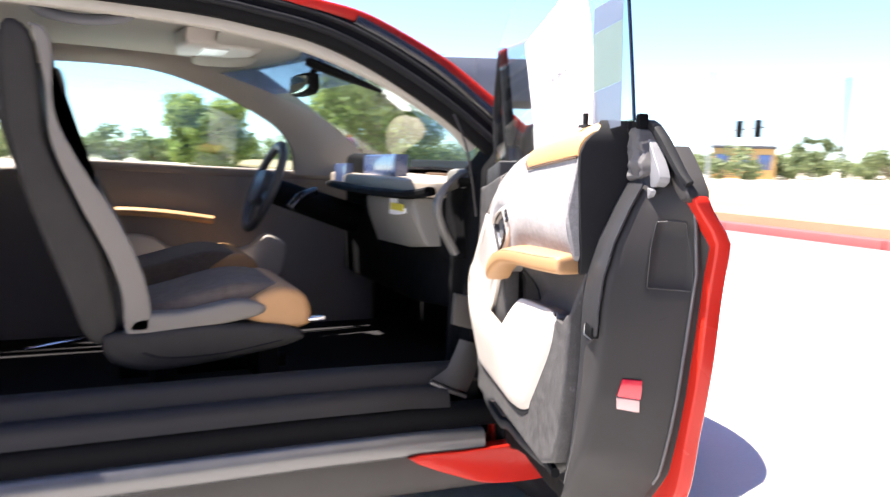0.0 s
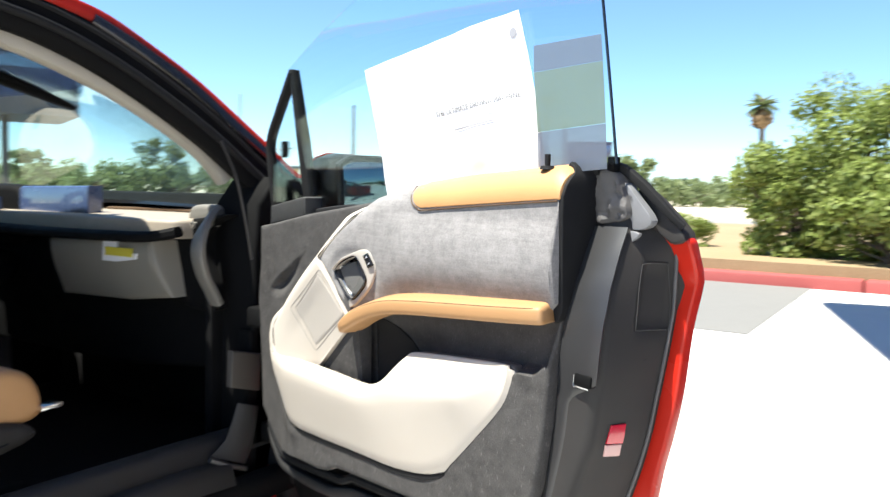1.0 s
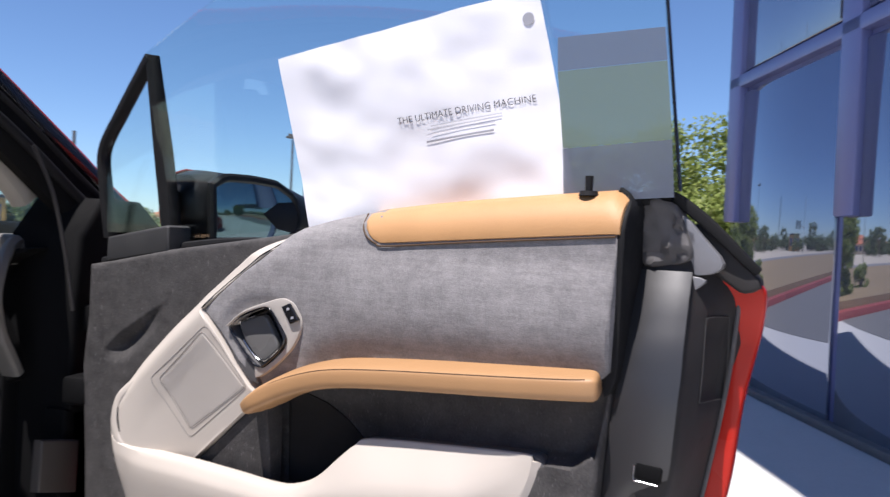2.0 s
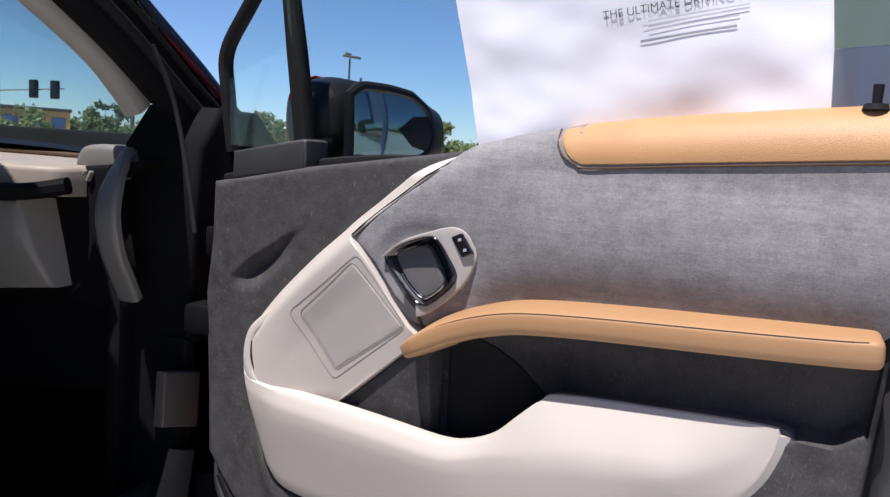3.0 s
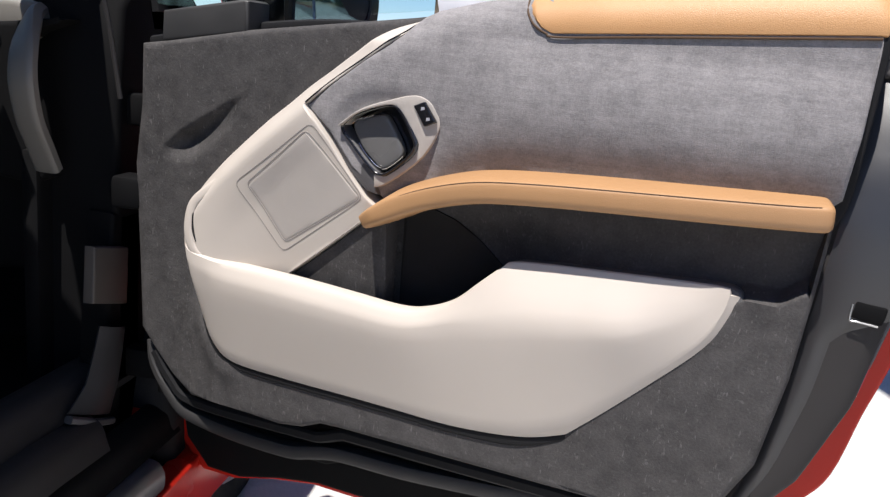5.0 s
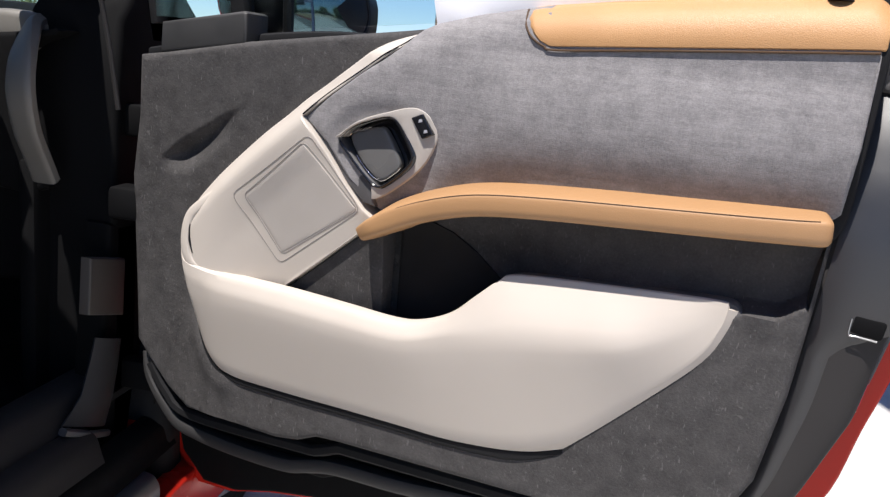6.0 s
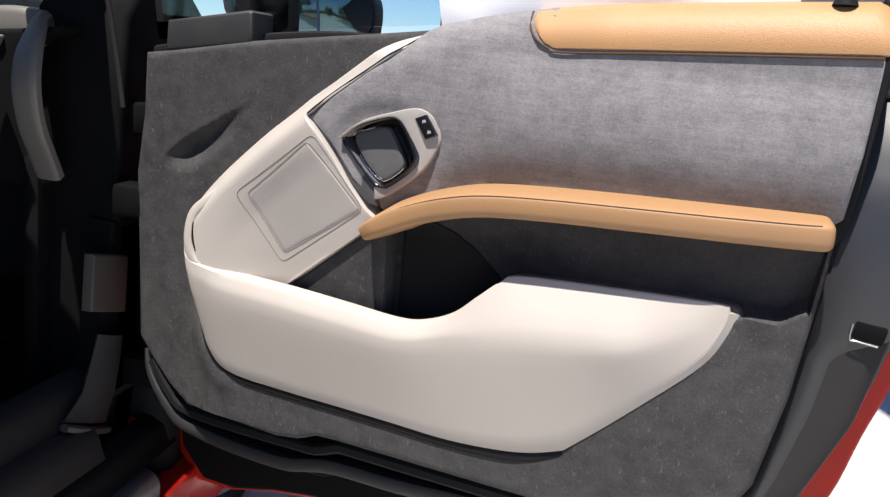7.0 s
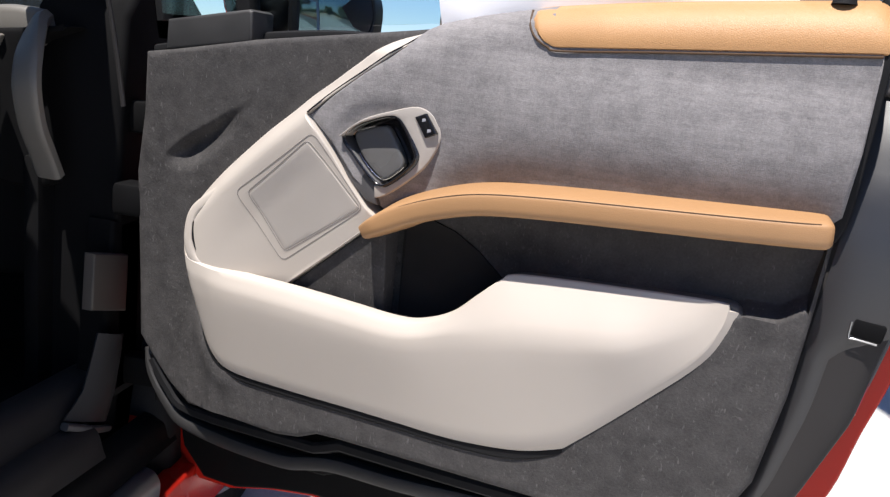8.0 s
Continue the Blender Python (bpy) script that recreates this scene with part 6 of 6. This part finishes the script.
for k in range(60):
    a, e = rng.uniform(0, 6.28), rng.uniform(-0.7, 1.2)
    d = Vector((math.cos(a) * math.cos(e), math.sin(a) * math.cos(e), math.sin(e)))
    s = d.cross(Vector((0, 0, 1))).normalized()
    o = Vector((0, 0, 7.6))
    fronds.faces.new([fronds.verts.new(o), fronds.verts.new(o + d * 0.7 + s * 0.16), fronds.verts.new(o + d * 1.35 - Vector((0, 0, 0.25))), fronds.verts.new(o + d * 0.7 - s * 0.16)])
raw("skirt", skirt, surface("dry_fronds", (0.28, 0.19, 0.10), 0.95), palm, "dead brown fronds")
raw("fronds", fronds, LEAF_FAR, palm)


POLE_GREY = surface("weathered_pole", (0.075, 0.072, 0.075), 0.7, vary=0.2, scale=2.0)


def utility_pole(at, h, turn):
    ob = thing("utility_pole", "distant dark power pole with two cross arms", "utility pole", pose(*at, 0, 0, turn), "utility poles")
    part("pole", rod((0, 0, 0), (0, 0, h), 0.34, 0.24), POLE_GREY, ob)
    for z, w in ((0.83, 3.6), (0.97, 3.0)):
        part("cross_arm", block((w, 0.3, 0.34), (0, 0, h * z), 0.02), POLE_GREY, ob)
        for x in (-0.45, -0.2, 0.2, 0.45):
            part("insulator", rod((x * w, 0, h * z + 0.1), (x * w, 0, h * z + 0.38), 0.07, 0.04, 8), POLE_GREY, ob)


for az, d, h in ((156.2, 120, 17), (152.5, 130, 15), (128.4, 130, 14.8), (113.0, 150, 15)):
    utility_pole((d * math.cos(radians(az)), d * math.sin(radians(az)), 0), h, az)
lamp = thing("street_lamp", "dark parking-lot lamp post with a flat head", "street lamp", pose(45 * math.cos(radians(114.2)) + 1.5, 45 * math.sin(radians(114.2)) - 1.1, 0))
part("pole", rod((0, 0, 0), (0, 0, 6.2), 0.075, 0.055), POLE_GREY, lamp)
part("lamp_head", block((0.95, 0.4, 0.12), (0.12, 0, 6.30), 0.03, 2, (0, 6, 0)), POLE_GREY, lamp)
part("lamp_bracket", block((0.30, 0.2, 0.22), (-0.12, 0, 6.42), 0.03, 2, (0, 18, 0)), POLE_GREY, lamp)
signal = thing("traffic_signal", "traffic signal on a mast arm over the street", "traffic signal", pose(-38, 38, 0))
part("mast", rod((-1.6, 0, 0), (-1.6, 0, 7.5), 0.10, 0.07), STEEL, signal)
part("arm", rod((-1.6, 0, 3.4), (3.0, 0.4, 3.7), 0.05, 0.04), STEEL, signal)
for x in (1.0, 2.6):
    part("signal_head", block((0.45, 0.35, 1.1), (x, 0.1, 3.6), 0.05), BLACK, signal)


# houses, office block and shop beyond the street
def house(name, label, at, turn, size, wall, roof, rows_, cols, category="house", hip=0.9):
    ob = thing(name, label, category, pose(*at, 0, 0, turn))
    sx, sy, sz = size
    part("wall", block((sx, sy, sz), (0, 0, sz / 2), 0.02), wall, ob)
    if hip:
        bm = bmesh.new()
        e = 0.5
        lo = [bm.verts.new((x * (sx / 2 + e), y * (sy / 2 + e), sz)) for x, y in ((-1, -1), (1, -1), (1, 1), (-1, 1))]
        hi = [bm.verts.new((-sx * 0.28, 0, sz + hip)), bm.verts.new((sx * 0.28, 0, sz + hip))]
        for f in ((lo[0], lo[1], hi[1], hi[0]), (lo[1], lo[2], hi[1]), (lo[2], lo[3], hi[0], hi[1]), (lo[3], lo[0], hi[0]), (lo[3], lo[2], lo[1], lo[0])):
            bm.faces.new(f)
        part("roof", bm, roof, ob)
    else:
        part("roof", block((sx + 0.3, sy + 0.3, 0.3), (0, 0, sz + 0.15), 0.05), roof, ob)
    for r in range(rows_):
        for c in range(cols):
            x = sx * ((c + 0.5) / cols - 0.5)
            z = sz * (r + 0.55) / rows_
            part("window", block((sx / cols * 0.6, 0.12, sz / rows_ * 0.5), (x, -sy / 2, z), 0.02), SCREEN, ob)
    return ob


STUCCO = concrete_material("cream_stucco", (0.55, 0.47, 0.36), (0.66, 0.58, 0.46), 0.1)
TILES = concrete_material("red_roof_tiles", (0.40, 0.14, 0.08), (0.52, 0.22, 0.13), 0.3)
GREY_WALL = concrete_material("slate_cladding", (0.10, 0.11, 0.14), (0.15, 0.16, 0.20), 0.1)
PURPLE = surface("violet_grey_cladding", (0.085, 0.075, 0.115), 0.4, vary=0.3, scale=0.4)
for az, d, sx, sz in ((116.0, 105, 9, 1.9), (114.2, 112, 11, 3.0), (109.4, 110, 7, 2.0), (121.5, 118, 9, 2.2)):
    house("house", "low cream stucco house with a red tiled roof", (d * math.cos(radians(az)), d * math.sin(radians(az)), 0), az - 90, (sx, 6, sz), STUCCO, TILES, 1, 4)
house("office_block", "dark violet-grey office block far away", (200 * math.cos(radians(111.3)), 200 * math.sin(radians(111.3)), 0), 20, (11, 9, 13.4), PURPLE, PURPLE, 4, 5, "building", 0)
canopy = thing("canopy", "grey flat canopy on posts across the lot", "canopy", pose(42 * math.cos(radians(156)), 42 * math.sin(radians(156)), 0, 0, 0, 66))
part("canopy_roof", block((12.5, 6.0, 2.2), (0, 0, 5.3), 0.05), GREY_WALL, canopy)
for x in (-5.5, -1.8, 3.2):
    part("post", block((0.3, 0.3, 4.25), (x, -1.5, 2.12), 0.02), DARK_PLASTIC, canopy)
for k in range(10):
    part("fascia_rib", block((0.12, 0.08, 2.0), (-5.6 + 1.24 * k, -3.03, 5.3), 0.02), GREY_WALL, canopy)
house("shop", "ochre shop building by the street", (85 * math.cos(radians(134.2)), 85 * math.sin(radians(134.2)), 0), 44, (6, 6, 3.0), concrete_material("ochre_stucco", (0.55, 0.33, 0.12), (0.66, 0.42, 0.18), 0.1), DARK_PLASTIC, 1, 3, "shop", 0)

# glass-walled showroom beside the lot
FACADE = pose(2.33, 5.60, 0, 0, 0, math.degrees(math.atan2(-0.968, 0.25)))
MIRROR_GLASS = surface("reflecting_glass", (0.27, 0.30, 0.39), 0.02, 0.85, vary=0.06, scale=1.2, relief=0.0)
FRAME_BLUE = surface("violet_blue_metal", (0.13, 0.15, 0.32), 0.35, 0.3, vary=0.1, scale=4)
showroom = thing("showroom", "low showroom with mirror glass walls and violet-blue frames", "building", FACADE)
part("core", block((14.0, 7.6, 4.7), (7.0, 4.0, 2.35), 0.02), FRAME_BLUE, showroom)
for k in range(8):
    part("glass_panel", block((1.66, 0.05, 2.3), (0.87 + 1.74 * k, 0.20, 1.18), 0.01), MIRROR_GLASS, showroom)
    part("glass_panel", block((1.66, 0.05, 1.9), (0.87 + 1.74 * k, 0.20, 3.45), 0.01), MIRROR_GLASS, showroom)
    part("mullion", block((0.22, 0.12, 3.4), (1.74 * k + 0.11, 0.19, 3.0), 0.015), FRAME_BLUE, showroom)
part("transom", block((14.0, 0.10, 0.10), (7.0, 0.18, 2.42), 0.015), FRAME_BLUE, showroom)
part("base_rail", block((14.0, 0.14, 0.06), (7.0, 0.18, 0.03), 0.01), DARK_PLASTIC, showroom)
# roof slab added out of view, sized for the shadow on the lot
part("shading_overhang", block((15.0, 9.7, 0.35), (6.7, 3.0, 4.75), 0.03), FRAME_BLUE, showroom, "unseen flat roof added to shade the ground by the glass front")

# dry tufts on the verge, and green blades along the kerb
def blades(count, area, tall, seed):
    rng = random.Random(seed)
    tufts = bmesh.new()
    for _ in range(count):
        x, y = rng.uniform(area[0], area[1]), rng.uniform(area[2], area[3])
        h = rng.uniform(*tall)
        a = rng.uniform(0, 3.14)
        w = Vector((math.cos(a), math.sin(a), 0)) * 0.02
        o = Vector((x, y, 0.125))
        tip = o + Vector((rng.gauss(0, 0.04), rng.gauss(0, 0.04), h))
        tufts.faces.new([tufts.verts.new(o - w), tufts.verts.new(o + w), tufts.verts.new(tip)])
    return tufts


grass = raw("dry_grass", blades(2600, (-16, 8, 9.3, 22.5), (0.05, 0.16), 41), leaf_material("dry_blades", [(0.0, (0.20, 0.16, 0.07)), (0.5, (0.38, 0.30, 0.15)), (1.0, (0.24, 0.26, 0.10))], 0.2))
tagged(grass, "dry grass tufts on the verge", "grass", kind="stuff")
kerb_grass = raw("kerb_grass", blades(5200, (-2.4, 9, 9.2, 10.6), (0.05, 0.13), 43), leaf_material("green_blades", [(0.0, (0.16, 0.19, 0.06)), (0.6, (0.27, 0.30, 0.10)), (1.0, (0.36, 0.33, 0.15))], 0.25))
tagged(kerb_grass, "short green grass along the red kerb", "grass", kind="stuff")
